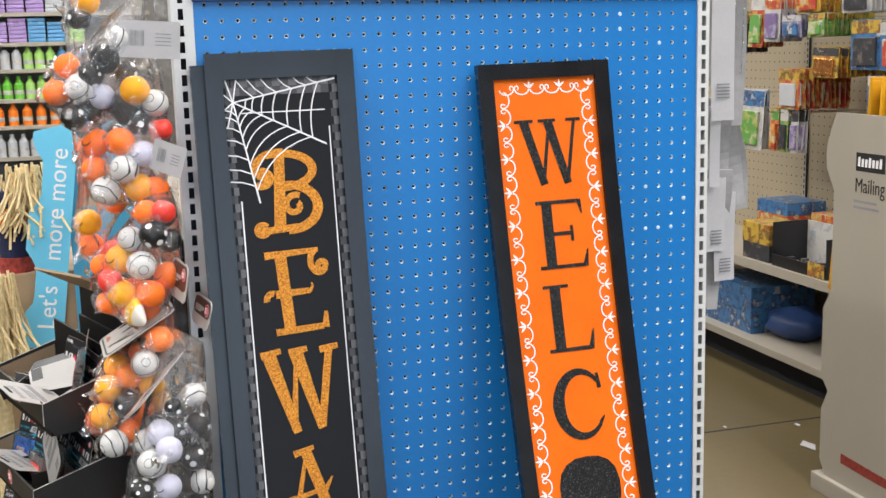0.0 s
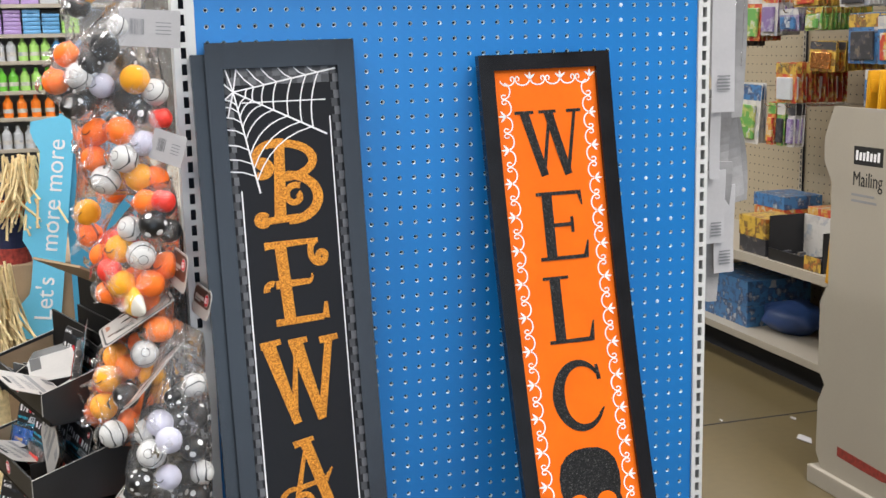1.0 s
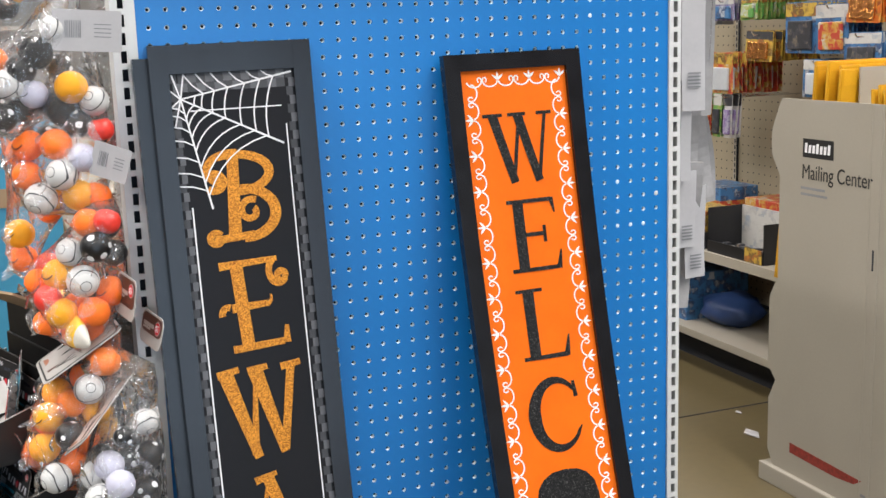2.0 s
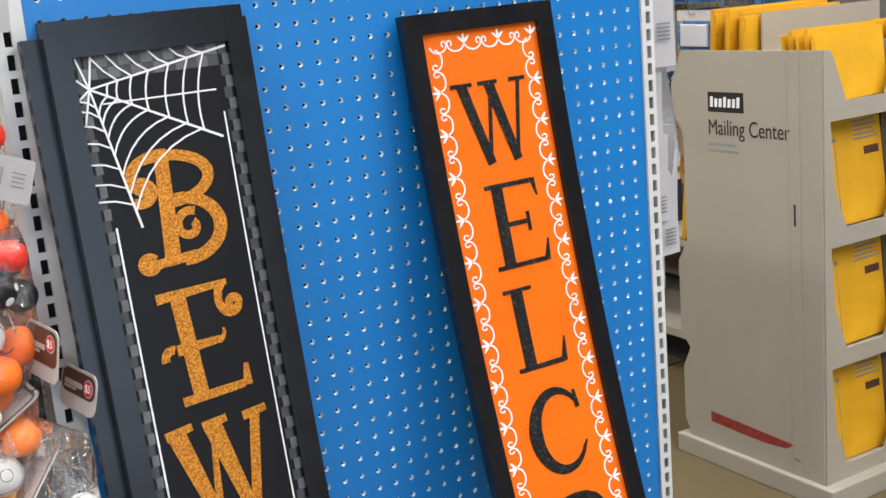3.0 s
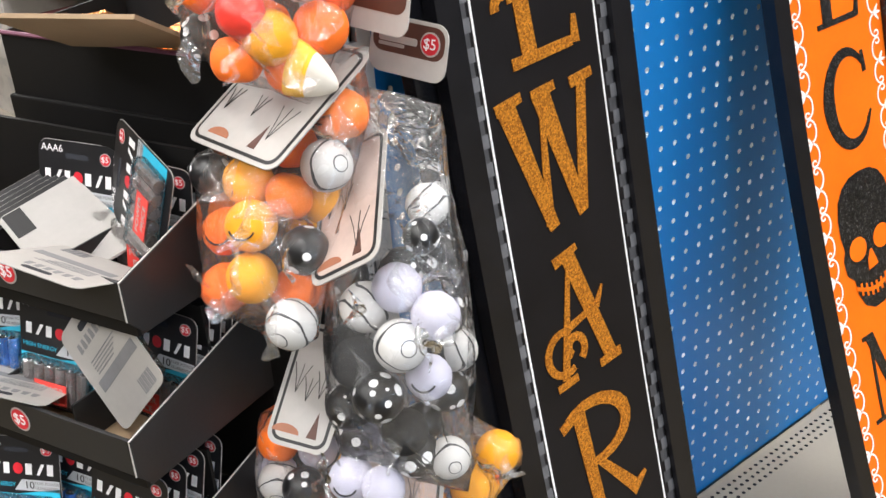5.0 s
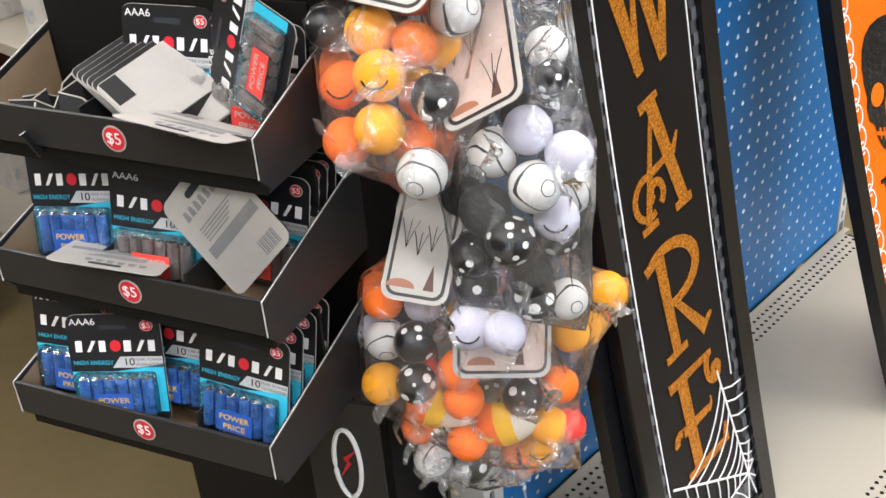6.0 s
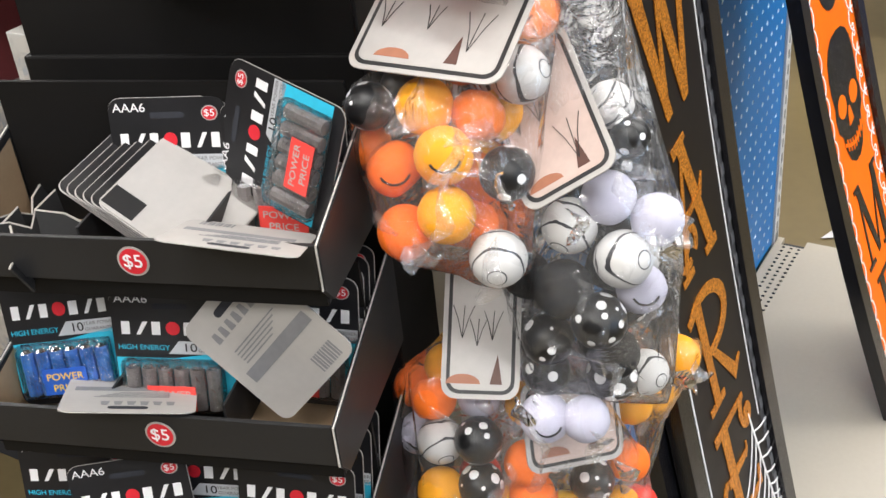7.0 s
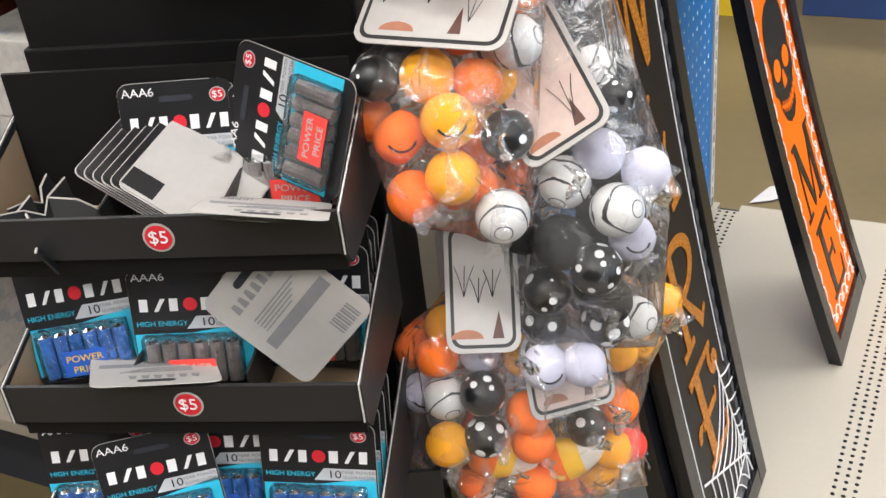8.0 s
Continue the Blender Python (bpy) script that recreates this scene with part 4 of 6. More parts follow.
def card(parent, bl, br, tr, style, badge=False):
    """Header card between three of its corners: a rounded sheet with a printed border and picture."""
    x, up = Vector(br) - Vector(bl), Vector(tr) - Vector(br)
    w = x.length
    x.normalize()
    up -= x * up.dot(x)
    h = up.length
    up.normalize()
    back = up.cross(x)
    m = Matrix.Translation(bl) @ Matrix((x, back, up)).transposed().to_4x4()
    face = {"white": CARD_WHITE, "tan": CARD_TAN, "brown": CARD_BROWN}[style]
    c = part("header_card", prism(rounded(w, h, 0.012), 0.0012, m), CARD_WHITE, parent, "printed header card", world=True)
    if style != "brown":
        part("card_border", prism(rounded(w - 0.008, h - 0.008, 0.010), 0.0003, m @ pose(0.004, -0.0004, 0.004)), BLACK_INK, c, world=True)
        part("card_picture", prism(rounded(w - 0.014, h - 0.014, 0.008), 0.0003, m @ pose(0.007, -0.0008, 0.007)), face, c, "faded sepia picture", world=True)
        rr = random.Random(int(w * 9000 + h * 777))
        for i in range(3):
            x, l = 0.016 + (w - 0.034) * i / 2.4, rr.uniform(0.016, 0.034)
            z = rr.uniform(0.018, h * 0.5)
            b = bmesh.new()
            for a in (-0.3, 0.35, 0.05):
                tube([m @ Vector((x, -0.0011, z)), m @ Vector((x + a * l * 0.5, -0.0011, z + l * 0.6)), m @ Vector((x + a * l, -0.0011, z + l))], 0.00035, 4, b)
            part("printed_branch", b, BLACK_INK, c, world=True)
        part("printed_shape", prism([(0, 0), (0.010, 0), (0.006, 0.024)], 0.0003, m @ pose(w * 0.62, -0.0011, 0.012)), CARD_BROWN, c, world=True)
        part("printed_shape", prism([(0.014 * math.cos(a), 0.008 * math.sin(a)) for a in [math.pi * i / 8 for i in range(9)]], 0.0003, m @ pose(w * 0.28, -0.0011, 0.012)), CARD_RUST, c, world=True)
    else:
        part("card_picture", prism(rounded(w - 0.006, h - 0.02, 0.010), 0.0003, m @ pose(0.003, -0.0004, 0.017)), CARD_BROWN, c, "dark brown printed face", world=True)
        part("printed_bar", prism(rounded(w * 0.5, 0.006, 0.002), 0.0003, m @ pose(w * 0.12, -0.0008, h * 0.55)), CARD_WHITE, c, world=True)
        part("printed_bar", prism(rounded(w * 0.34, 0.003, 0.001), 0.0003, m @ pose(w * 0.12, -0.0008, h * 0.47)), CARD_WHITE, c, world=True)
    if badge:
        price_badge(c, m @ pose(w - 0.017, -0.0008, h - 0.017), 0.010)
    return c


def price_badge(parent, m, r):
    """Round red price mark with a white rim and $5."""
    disc = lambda q: [(q * math.cos(a), q * math.sin(a)) for a in [2 * math.pi * i / 28 for i in range(28)]]
    b = part("price_badge", prism(disc(r), 0.0003, m), CARD_WHITE, parent, "round red five-dollar price mark", world=True)
    part("badge_field", prism(disc(r * 0.86), 0.0003, m @ pose(0, -0.0004, 0)), RED_INK, b, world=True)
    words("$5", r * 1.25, m @ pose(0, -0.0007, 0), WHITE_INK, b, world=True, thick=0.0002)
    return b


BAG_A = [
    ("yellow", -0.171, -0.026, 0.877, 0.0212), ("pumpkin", -0.154, -0.060, 0.868, 0.0205), ("swirl", -0.134, -0.082, 0.892, 0.0215),
    ("pumpkin", -0.106, -0.076, 0.927, 0.0235), ("orange", -0.186, -0.004, 0.830, 0.0212), ("yellow", -0.191, -0.048, 0.849, 0.0215),
    ("yellow", -0.195, -0.051, 0.806, 0.0215), ("orange", -0.203, -0.019, 0.789, 0.0210), ("orange", -0.158, -0.050, 0.778, 0.0195),
    ("swirl", -0.184, -0.085, 0.771, 0.0215), ("dots", -0.164, -0.084, 0.829, 0.0205), ("dots", -0.182, 0.014, 0.876, 0.0180),
    ("yellow", -0.122, -0.058, 0.852, 0.0205), ("orange", -0.138, -0.048, 0.808, 0.0205), ("orange", -0.130, -0.040, 0.900, 0.0205),
]
BAG_B = [
    ("swirl", -0.138, -0.118, 0.778, 0.0213), ("pale", -0.116, -0.142, 0.798, 0.0205), ("pale", -0.108, -0.176, 0.781, 0.0200),
    ("swirl", -0.134, -0.160, 0.758, 0.0220), ("pale", -0.109, -0.165, 0.720, 0.0195), ("black", -0.150, -0.117, 0.729, 0.0230),
    ("dots", -0.152, -0.148, 0.712, 0.0215), ("dots", -0.150, -0.105, 0.684, 0.0205), ("black", -0.128, -0.150, 0.668, 0.0205),
    ("dots", -0.118, -0.142, 0.634, 0.0215), ("swirl", -0.095, -0.162, 0.628, 0.0190), ("dots", -0.140, -0.095, 0.640, 0.0200),
    ("dots", -0.092, -0.150, 0.838, 0.0150), ("swirl", -0.062, -0.120, 0.845, 0.0185), ("dots", -0.060, -0.130, 0.800, 0.0205),
    ("dots", -0.066, -0.138, 0.752, 0.0205), ("black", -0.080, -0.125, 0.712, 0.0205), ("dots", -0.068, -0.132, 0.672, 0.0205), ("swirl", -0.058, -0.140, 0.712, 0.0190),
]
BAG_C = [
    ("orange", -0.168, -0.003, 0.604, 0.0195), ("pale", -0.148, -0.034, 0.600, 0.0185), ("swirl", -0.184, -0.012, 0.569, 0.0203),
    ("dots", -0.174, -0.047, 0.578, 0.0205), ("yellow", -0.195, -0.017, 0.527, 0.0208), ("dots", -0.182, -0.049, 0.534, 0.0200),
    ("pale", -0.161, -0.101, 0.607, 0.0208), ("pale", -0.150, -0.132, 0.608, 0.0195), ("orange", -0.150, -0.079, 0.546, 0.0205),
    ("orange", -0.157, -0.082, 0.513, 0.0202), ("corn", -0.166, -0.055, 0.493, 0.0215), ("corn", -0.120, -0.105, 0.470, 0.0220),
    ("dots", -0.108, -0.118, 0.505, 0.0200), ("orange", -0.084, -0.140, 0.512, 0.0190), ("yellow", -0.092, -0.136, 0.466, 0.0195),
    ("red", -0.078, -0.148, 0.462, 0.0175), ("orange", -0.146, -0.078, 0.455, 0.0205), ("yellow", -0.128, -0.070, 0.590, 0.0200),
]
BAG_D = [
    ("yellow", -0.156, -0.049, 1.052, 0.0220), ("swirl", -0.121, -0.074, 1.044, 0.0225), ("orange", -0.086, -0.054, 1.022, 0.0215),
    ("red", -0.172, -0.057, 1.021, 0.0190), ("yellow", -0.153, -0.066, 1.000, 0.0215), ("orange", -0.172, -0.046, 0.984, 0.0205),
    ("corn", -0.142, -0.078, 0.972, 0.0210), ("dots", -0.176, 0.002, 0.994, 0.0195), ("orange", -0.184, -0.012, 1.036, 0.0202),
    ("orange", -0.114, -0.073, 0.999, 0.0220), ("dots", -0.108, -0.080, 1.091, 0.0220), ("red", -0.086, -0.085, 1.126, 0.0185), ("orange", -0.110, -0.070, 1.124, 0.0195), ("dots", -0.080, -0.065, 1.078, 0.0190), ("swirl", -0.135, -0.060, 1.084, 0.0195),
]
BAG_E = [
    ("yellow", -0.116, -0.040, 1.308, 0.0225), ("swirl", -0.088, -0.037, 1.288, 0.0207), ("black", -0.129, -0.027, 1.274, 0.0199),
    ("dots", -0.112, -0.031, 1.258, 0.0199), ("red", -0.081, -0.039, 1.248, 0.0180), ("orange", -0.140, -0.034, 1.231, 0.0218),
    ("pale", -0.111, -0.042, 1.211, 0.0199), ("swirl", -0.138, -0.045, 1.190, 0.0218), ("yellow", -0.122, -0.035, 1.159, 0.0218),
    ("swirl", -0.167, -0.027, 1.157, 0.0228), ("orange", -0.096, -0.034, 1.156, 0.0199), ("orange", -0.181, -0.012, 1.189, 0.0201),
    ("orange", -0.180, -0.005, 1.229, 0.0219),
]
BAG_F = [
    ("swirl", -0.131, -0.046, 1.387, 0.0183), ("black", -0.153, -0.031, 1.356, 0.0227), ("dots", -0.175, -0.025, 1.335, 0.0209),
    ("swirl", -0.194, -0.020, 1.315, 0.0219), ("dots", -0.204, -0.017, 1.270, 0.0201), ("orange", -0.232, -0.000, 1.307, 0.0202),
    ("orange", -0.212, -0.005, 1.347, 0.0193), ("pale", -0.167, -0.020, 1.300, 0.0192), ("black", -0.185, -0.005, 1.280, 0.0180),
]
STRIP = (-0.062, 0.004)
bag_a = bag("clear bag of yellow and orange foam balls on a hang strip", fill(BAG_A, 0), (-0.085, -0.070, 0.985))
card(bag_a, (-0.196, 0.022, 0.911), (-0.190, -0.098, 0.910), (-0.082, -0.062, 0.975), "white")
bag_b = bag("clear bag of white and black dotted balls on a hang strip", fill(BAG_B, 1), (-0.09, -0.085, 0.965), ((-0.077, -0.119, 0.941), (-0.040, -0.125, 0.943), (-0.042, -0.140, 0.826), (-0.042, -0.150, 0.72), (-0.050, -0.150, 0.593), (-0.085, -0.205, 0.735)))
card(bag_b, (-0.176, -0.106, 0.807), (-0.148, -0.165, 0.846), (-0.067, -0.088, 0.912), "tan")
card(bag_b, (-0.054, -0.045, 0.946), (-0.037, -0.122, 0.941), (-0.031, -0.100, 0.988), "brown", True)
bag_c = bag("clear bag of mixed candy corn and smiling balls", fill(BAG_C, 2), (-0.10, -0.06, 0.70), ((-0.190, 0.045, 0.466), (-0.085, -0.172, 0.415), (-0.176, 0.026, 0.638)))
card(bag_c, (-0.199, -0.029, 0.634), (-0.172, -0.086, 0.630), (-0.098, -0.058, 0.712), "white")
card(bag_c, (-0.180, -0.095, 0.560), (-0.100, -0.145, 0.535), (-0.070, -0.120, 0.600), "tan")
bag_d = bag("clear bag of orange, red and white balls on a hang strip", fill(BAG_D, 3), (-0.075, -0.05, 1.165))
card(bag_d, (-0.084, -0.046, 0.992), (-0.068, -0.120, 0.986), (-0.062, -0.106, 1.046), "brown", True)
bag_e = bag("clear bag of yellow, black and striped balls on a hang strip", fill(BAG_E, 4), (-0.080, -0.025, 1.43))
bag_f = bag("clear bag of black, white and orange balls, bulging sideways", fill(BAG_F, 5), (-0.080, -0.005, 1.48))


def tag_label(root, centre, w, h, yaw, roll):
    m = Matrix.Translation(centre) @ pose(0, 0, 0, 0, 0, yaw) @ pose(0, 0, 0, 0, roll, 0) @ pose(-w / 2, 0, -h / 2)
    c = part("paper_label", prism(rounded(w, h, 0.003), 0.0006, m), PAPER, root, "white paper label with a bar code", world=True)
    b = bmesh.new()
    x = 0.0
    while x < w * 0.22:
        t = rnd.choice((0.0006, 0.0012))
        prism([(x, 0), (x + t, 0), (x + t, h * 0.42), (x, h * 0.42)], 0.0003, m @ pose(w * 0.18, -0.0004, h * 0.32), b)
        x += t + rnd.choice((0.0007, 0.0014))
    part("bar_code", b, GREY_INK, c, world=True)
    b = bmesh.new()
    for i in range(4):
        prism([(0, 0), (w * 0.25, 0), (w * 0.25, 0.0012), (0, 0.0012)], 0.0003, m @ pose(w * 0.6, -0.0004, h * (0.35 + 0.1 * i)), b)
    part("small_print", b, GREY_INK, c, world=True)


tag_label(bag_e, (-0.090, -0.066, 1.383), 0.090, 0.055, -12, 4)
tag_label(bag_e, (-0.075, -0.070, 1.205), 0.055, 0.048, -30, 18)
strip = thing("hang_strip", pose(STRIP[0], STRIP[1], 0.55), "clear plastic hang strip beside the upright", "hang strip")
part("strip", box(-0.078, -0.058, -0.002, 0.0, 0.55, 1.62, 0.0006), BLISTER, strip, world=True)
for i, z in enumerate((0.70, 0.98, 1.165, 1.43, 1.48)):
    part("hook", tube([(-0.066, -0.002, z + 0.03), (-0.068, -0.02, z + 0.035), (-0.072, -0.035, z + 0.02), (-0.078, -0.036, z + 0.002), (-0.078, -0.026, z - 0.006)], 0.0012, 6), CELL_TIP, strip, "bent wire hook", world=True)

# loose balls at the foot of the strip and the far end of the heap
bag("clear bag of orange and yellow balls behind the others", [("orange", -0.17, 0.05, 1.17, 0.021), ("yellow", -0.195, 0.04, 1.10, 0.021), ("orange", -0.20, 0.06, 1.06, 0.02), ("orange", -0.185, 0.05, 1.215, 0.02), ("yellow", -0.175, 0.03, 1.445, 0.022), ("dots", -0.19, 0.03, 1.42, 0.019), ("orange", -0.155, 0.05, 1.13, 0.02)], (-0.085, 0.03, 1.52))
bag("clear bag of candy corn and yellow balls low on the strip", [("yellow", -0.045, -0.170, 0.612, 0.020), ("orange", -0.10, -0.10, 0.41, 0.02), ("dots", -0.13, -0.06, 0.40, 0.02), ("yellow", -0.09, -0.12, 0.43, 0.02), ("swirl", -0.15, -0.03, 0.41, 0.02), ("orange", -0.16, -0.02, 0.45, 0.019), ("yellow", -0.05, -0.13, 0.55, 0.019)], (-0.08, -0.04, 0.68))


# ---- black corrugated display of battery packs ----
stand = thing("battery_display", Matrix.Translation((-0.2855, -0.0015, 0)) @ Matrix(((0.316, 0.949, 0, 0), (-0.949, 0.316, 0, 0), (0, 0, 1, 0), (0, 0, 0, 1))), "black corrugated cardboard display stand with three tilted trays", "display stand")
TW, TD = 0.285, 0.150
TRAYS = [(0.0, 0.786), (-0.026, 0.649), (-0.052, 0.512)]
for y0, zb in TRAYS:
    y1, zt = TD, zb + 0.079
    tray = part("tray", box(-TW, 0, y0 + 0.010, y1, zb - 0.020, zb - 0.016), CARTON_BLACK, stand, "black cardboard tray")
    part("tray_lip", box(-TW, 0.0, y0 - 0.004, y0, zb, zb + 0.036, 0.0008), CARTON_BLACK, tray)
    for x in (-TW - 0.0042, 0.0002):
        side = [(y0 - 0.004, zb), (y0 - 0.004, zb + 0.036), (y1, zt), (y1, zb - 0.016), (y0 + 0.010, zb - 0.016)]
        b = bmesh.new()
        vs = [b.verts.new((x, y, z)) for y, z in side]
        f = b.faces.new(vs)
        r = bmesh.ops.extrude_face_region(b, geom=[f])
        bmesh.ops.translate(b, verts=[v for v in r["geom"] if isinstance(v, bmesh.types.BMVert)], vec=(0.004, 0, 0))
        part("tray_side", b, CARTON_BLACK, tray)
        part("cut_edge", tube([(x + 0.002, y0 - 0.0045, zb), (x + 0.002, y0 - 0.0045, zb + 0.036), (x + 0.002, y1, zt + 0.0003)], 0.0008, 5), CARTON_EDGE, tray, "pale raw edge of the cardboard")
    part("tray_back", box(-TW + 0.001, -0.001, y0 + 0.106, y0 + 0.110, zb - 0.0155, zb + 0.107), CARTON_SHADED, tray)
    # Added dark strip that stands in for the shade under the lip.
    part("lip_gap_shade", box(-TW, 0, y0 + 0.006, y0 + 0.010, zb - 0.020, zb + 0.004), CARTON_SHADED, tray)
    part("tray_floor", box(-TW + 0.002, -0.002, y0 + 0.011, y0 + 0.105, zb - 0.0155, zb - 0.0140), KRAFT, tray, "bare kraft cardboard floor")
    b = bmesh.new()
    b.faces.new([b.verts.new((-TW + 0.0006, y, z)) for y, z in ((y0 + 0.011, zb - 0.013), (y0 + 0.002, zb + 0.033), (y0 + 0.104, zb + 0.060), (y0 + 0.104, zb - 0.013))])
    part("side_lining", b, KRAFT, tray, "bare kraft inner face")
    for x in (-0.093, -0.190):
        part("divider", box(x - 0.001, x + 0.001, y0 + 0.02, y0 + 0.104, zb - 0.0135, zb + 0.030), CARTON_BLACK, tray)
    price_badge_at = Matrix.Translation((-0.136, y0 - 0.0046, zb + 0.0185))
    ROOT_SAVE = ROOTM[stand.name]
    price_badge(tray, ROOT_SAVE @ price_badge_at, 0.0122)
part("column", box(-TW, 0, TD + 0.002, TD + 0.13, 0.0, 0.895, 0.002), CARTON_SHADED, stand, "black cardboard column")
part("header_front", box(-TW + 0.005, -0.004, 0.156, 0.160, 0.800, 0.957), CARTON_SHADED, stand)
part("header_edge", tube([(-TW + 0.005, 0.155, 0.958), (-0.004, 0.155, 0.958)], 0.0022, 6), mat("plum_edge", (0.16, 0.05, 0.09), 0.5), stand, "plum printed edge of the top carton")
part("header_side", box(-0.0055, -0.002, 0.161, 0.32, 0.868, 0.957), CARTON_BLACK, stand)
part("header_side", box(-TW + 0.002, -TW + 0.005, 0.161, 0.32, 0.868, 0.957), CARTON_BLACK, stand)
part("header_floor", box(-TW + 0.005, -0.006, 0.161, 0.32, 0.896, 0.90), KRAFT, stand)
part("header_back", box(-TW + 0.002, -0.002, 0.321, 0.325, 0.80, 0.977), CARTON_BLACK, stand)
flap = box(-0.07, 0.07, 0, 0.004, 0, 0.12)
flap.transform(pose(-0.10, 0.160, 0.957, 62, 0, 14))
part("flap", flap, KRAFT, stand, "open kraft cardboard flap")
flap = box(-0.004, 0.0, 0.0, 0.13, 0.0, 0.11)
flap.transform(pose(-0.002, 0.165, 0.957, 0, 20, 0))
part("flap", flap, CARTON_BLACK, stand, "open black cardboard flap")
for i in range(4):
    b = bmesh.new()
    bmesh.ops.create_icosphere(b, subdivisions=3, radius=0.034)
    for v in b.verts:
        v.co = Vector((v.co.x, v.co.y * 0.7, v.co.z * 0.8)) * (1 + 0.25 * noise.noise(v.co * 55 + Vector((i * 7, 0, 0))))
    b.transform(pose(-0.045 - 0.063 * i, 0.22 + 0.02 * (i % 2), 0.930, 0, 10 * i, 20 * i))
    pk = thing("foil_pack", ROOTM[stand.name] @ Matrix.Translation((-0.045 - 0.063 * i, 0.22, 0.9)), "crumpled copper foil decoration lying in the top carton", "foil decoration", "foil decorations")
    b.transform(Matrix.Translation((0.045 + 0.063 * i, -0.22, -0.9)))
    part("foil", b, COPPER_FOIL, pk)

PACK_W, PACK_H = 0.088, 0.118
PACK_SCALE = Matrix.Diagonal((1.06, 1.0, 0.95, 1))


def battery_pack(name, scheme):
    """Card in the plane y = 0, facing -y, standing on z = 0, centred on x = 0."""
    W, H = PACK_W, PACK_H
    root = thing(name, Matrix(), "black blister card of six batteries with a teal lower half", "battery pack", "battery packs")
    c = part("card", prism([(x - W / 2, z) for x, z in rounded(W, H, 0.010)], 0.0008), CARD_BLACK, root, "black glossy card")
    part("card_edge", prism([(x - W / 2 - 0.0004, z) for x, z in rounded(W + 0.0008, H + 0.0008, 0.010)], 0.0004, pose(0, 0.0009, -0.0004)), CARD_WHITE, c, "white back of the card")
    part("teal_field", prism([(-W / 2 + 0.0008, 0.012), (W / 2 - 0.0008, 0.012), (W / 2 - 0.0008, 0.064), (0.0, 0.056), (-W / 2 + 0.0008, 0.056)], 0.0002, pose(0, -0.0003, 0)), TEAL, c, "teal printed field")
    part("silver_banner", prism([(-0.004, 0.060), (W / 2 - 0.0008, 0.060), (W / 2 - 0.0008, 0.072), (0.004, 0.072)], 0.0002, pose(0, -0.0003, 0)), SILVER, c)
    words("10", 0.011, pose(0.012, -0.0006, 0.066), BLACK_INK, c, thick=0.0001)
    words("YEAR POWER", 0.0042, pose(0.030, -0.0006, 0.0686), GREY_INK, c, thick=0.0001)
    words("GUARANTEE", 0.0042, pose(0.030, -0.0006, 0.0636), GREY_INK, c, thick=0.0001)
    words("HIGH ENERGY", 0.0066, pose(-0.022, -0.0003, 0.0655), TEAL, c, thick=0.0001, squeeze=0.9)
    words("AAA6", 0.010, pose(-0.028, -0.0003, 0.110), WHITE_INK, c, thick=0.0001)
    x = -0.0385
    for k, w in enumerate((0.0100, 0.0110, 0.0100, 0.0, 0.0110, 0.0105, 0.0100)):
        if w:
            part("logo_bar", prism([(x + w * 0.12, 0.0775), (x + w * (0.40 if k % 2 else 0.74), 0.0775), (x + w * (0.95 if k % 2 else 0.78), 0.0895), (x + w * (0.62 if k % 2 else 0.16), 0.0895)], 0.0002, pose(0, -0.0003, 0)), WHITE_INK, c)
        else:
            w = 0.0118
        x += w + 0.0007
    part("logo_disc", prism([(0.0052 * math.cos(a), 0.0062 * math.sin(a)) for a in [2 * math.pi * k / 18 for k in range(18)]], 0.0002, pose(0.0008, -0.0004, 0.0838)), RED_INK, c)
    part("hang_hole", prism([(x - 0.013, z) for x, z in rounded(0.026, 0.005, 0.0024)], 0.0003, pose(0, -0.0003, 0.1015)), DARK, c)
    price_badge_local(c, pose(0.032, -0.0003, 0.105), 0.0062)
    cell = CELL_BLUE if scheme else CELL_DARK
    for i in range(6):
        x = -0.0295 + i * 0.0118
        t = part("battery", cylinder(0.0052, 0.012, 0.050, 10, at=(x, -0.0062)), cell, root, smooth=False)
        part("battery_cap", cylinder(0.0049, 0.0502, 0.0526, 10, r2=0.0022, at=(x, -0.0062)), CELL_TIP, t)
    part("blister", box(-0.037, 0.037, -0.0128, -0.0004, 0.009, 0.057, 0.004), BLISTER, root, "clear moulded blister", smooth=True)
    lab = part("label", box(-0.0175, 0.0175, -0.0136, -0.0130, 0.013, 0.036), LABEL_BLUE if scheme else LABEL_RED, root, "blue paper label" if scheme else "red paper label")
    words("POWER", 0.0085, pose(0, -0.0139, 0.0285), YELLOW_INK if scheme else CARD_WHITE, lab, thick=0.0001)
    words("PRICE", 0.0085, pose(0, -0.0139, 0.0185), YELLOW_INK if scheme else CARD_WHITE, lab, thick=0.0001)
    return root


def price_badge_local(parent, m, r):
    disc = lambda q: [(q * math.cos(a), q * math.sin(a)) for a in [2 * math.pi * i / 22 for i in range(22)]]
    b = part("price_badge", prism(disc(r), 0.0002, m), CARD_WHITE, parent)
    part("badge_field", prism(disc(r * 0.86), 0.0002, m @ pose(0, -0.0003, 0)), RED_INK, b)
    words("$5", r * 1.3, m @ pose(0, -0.0005, 0), WHITE_INK, b, thick=0.0001)


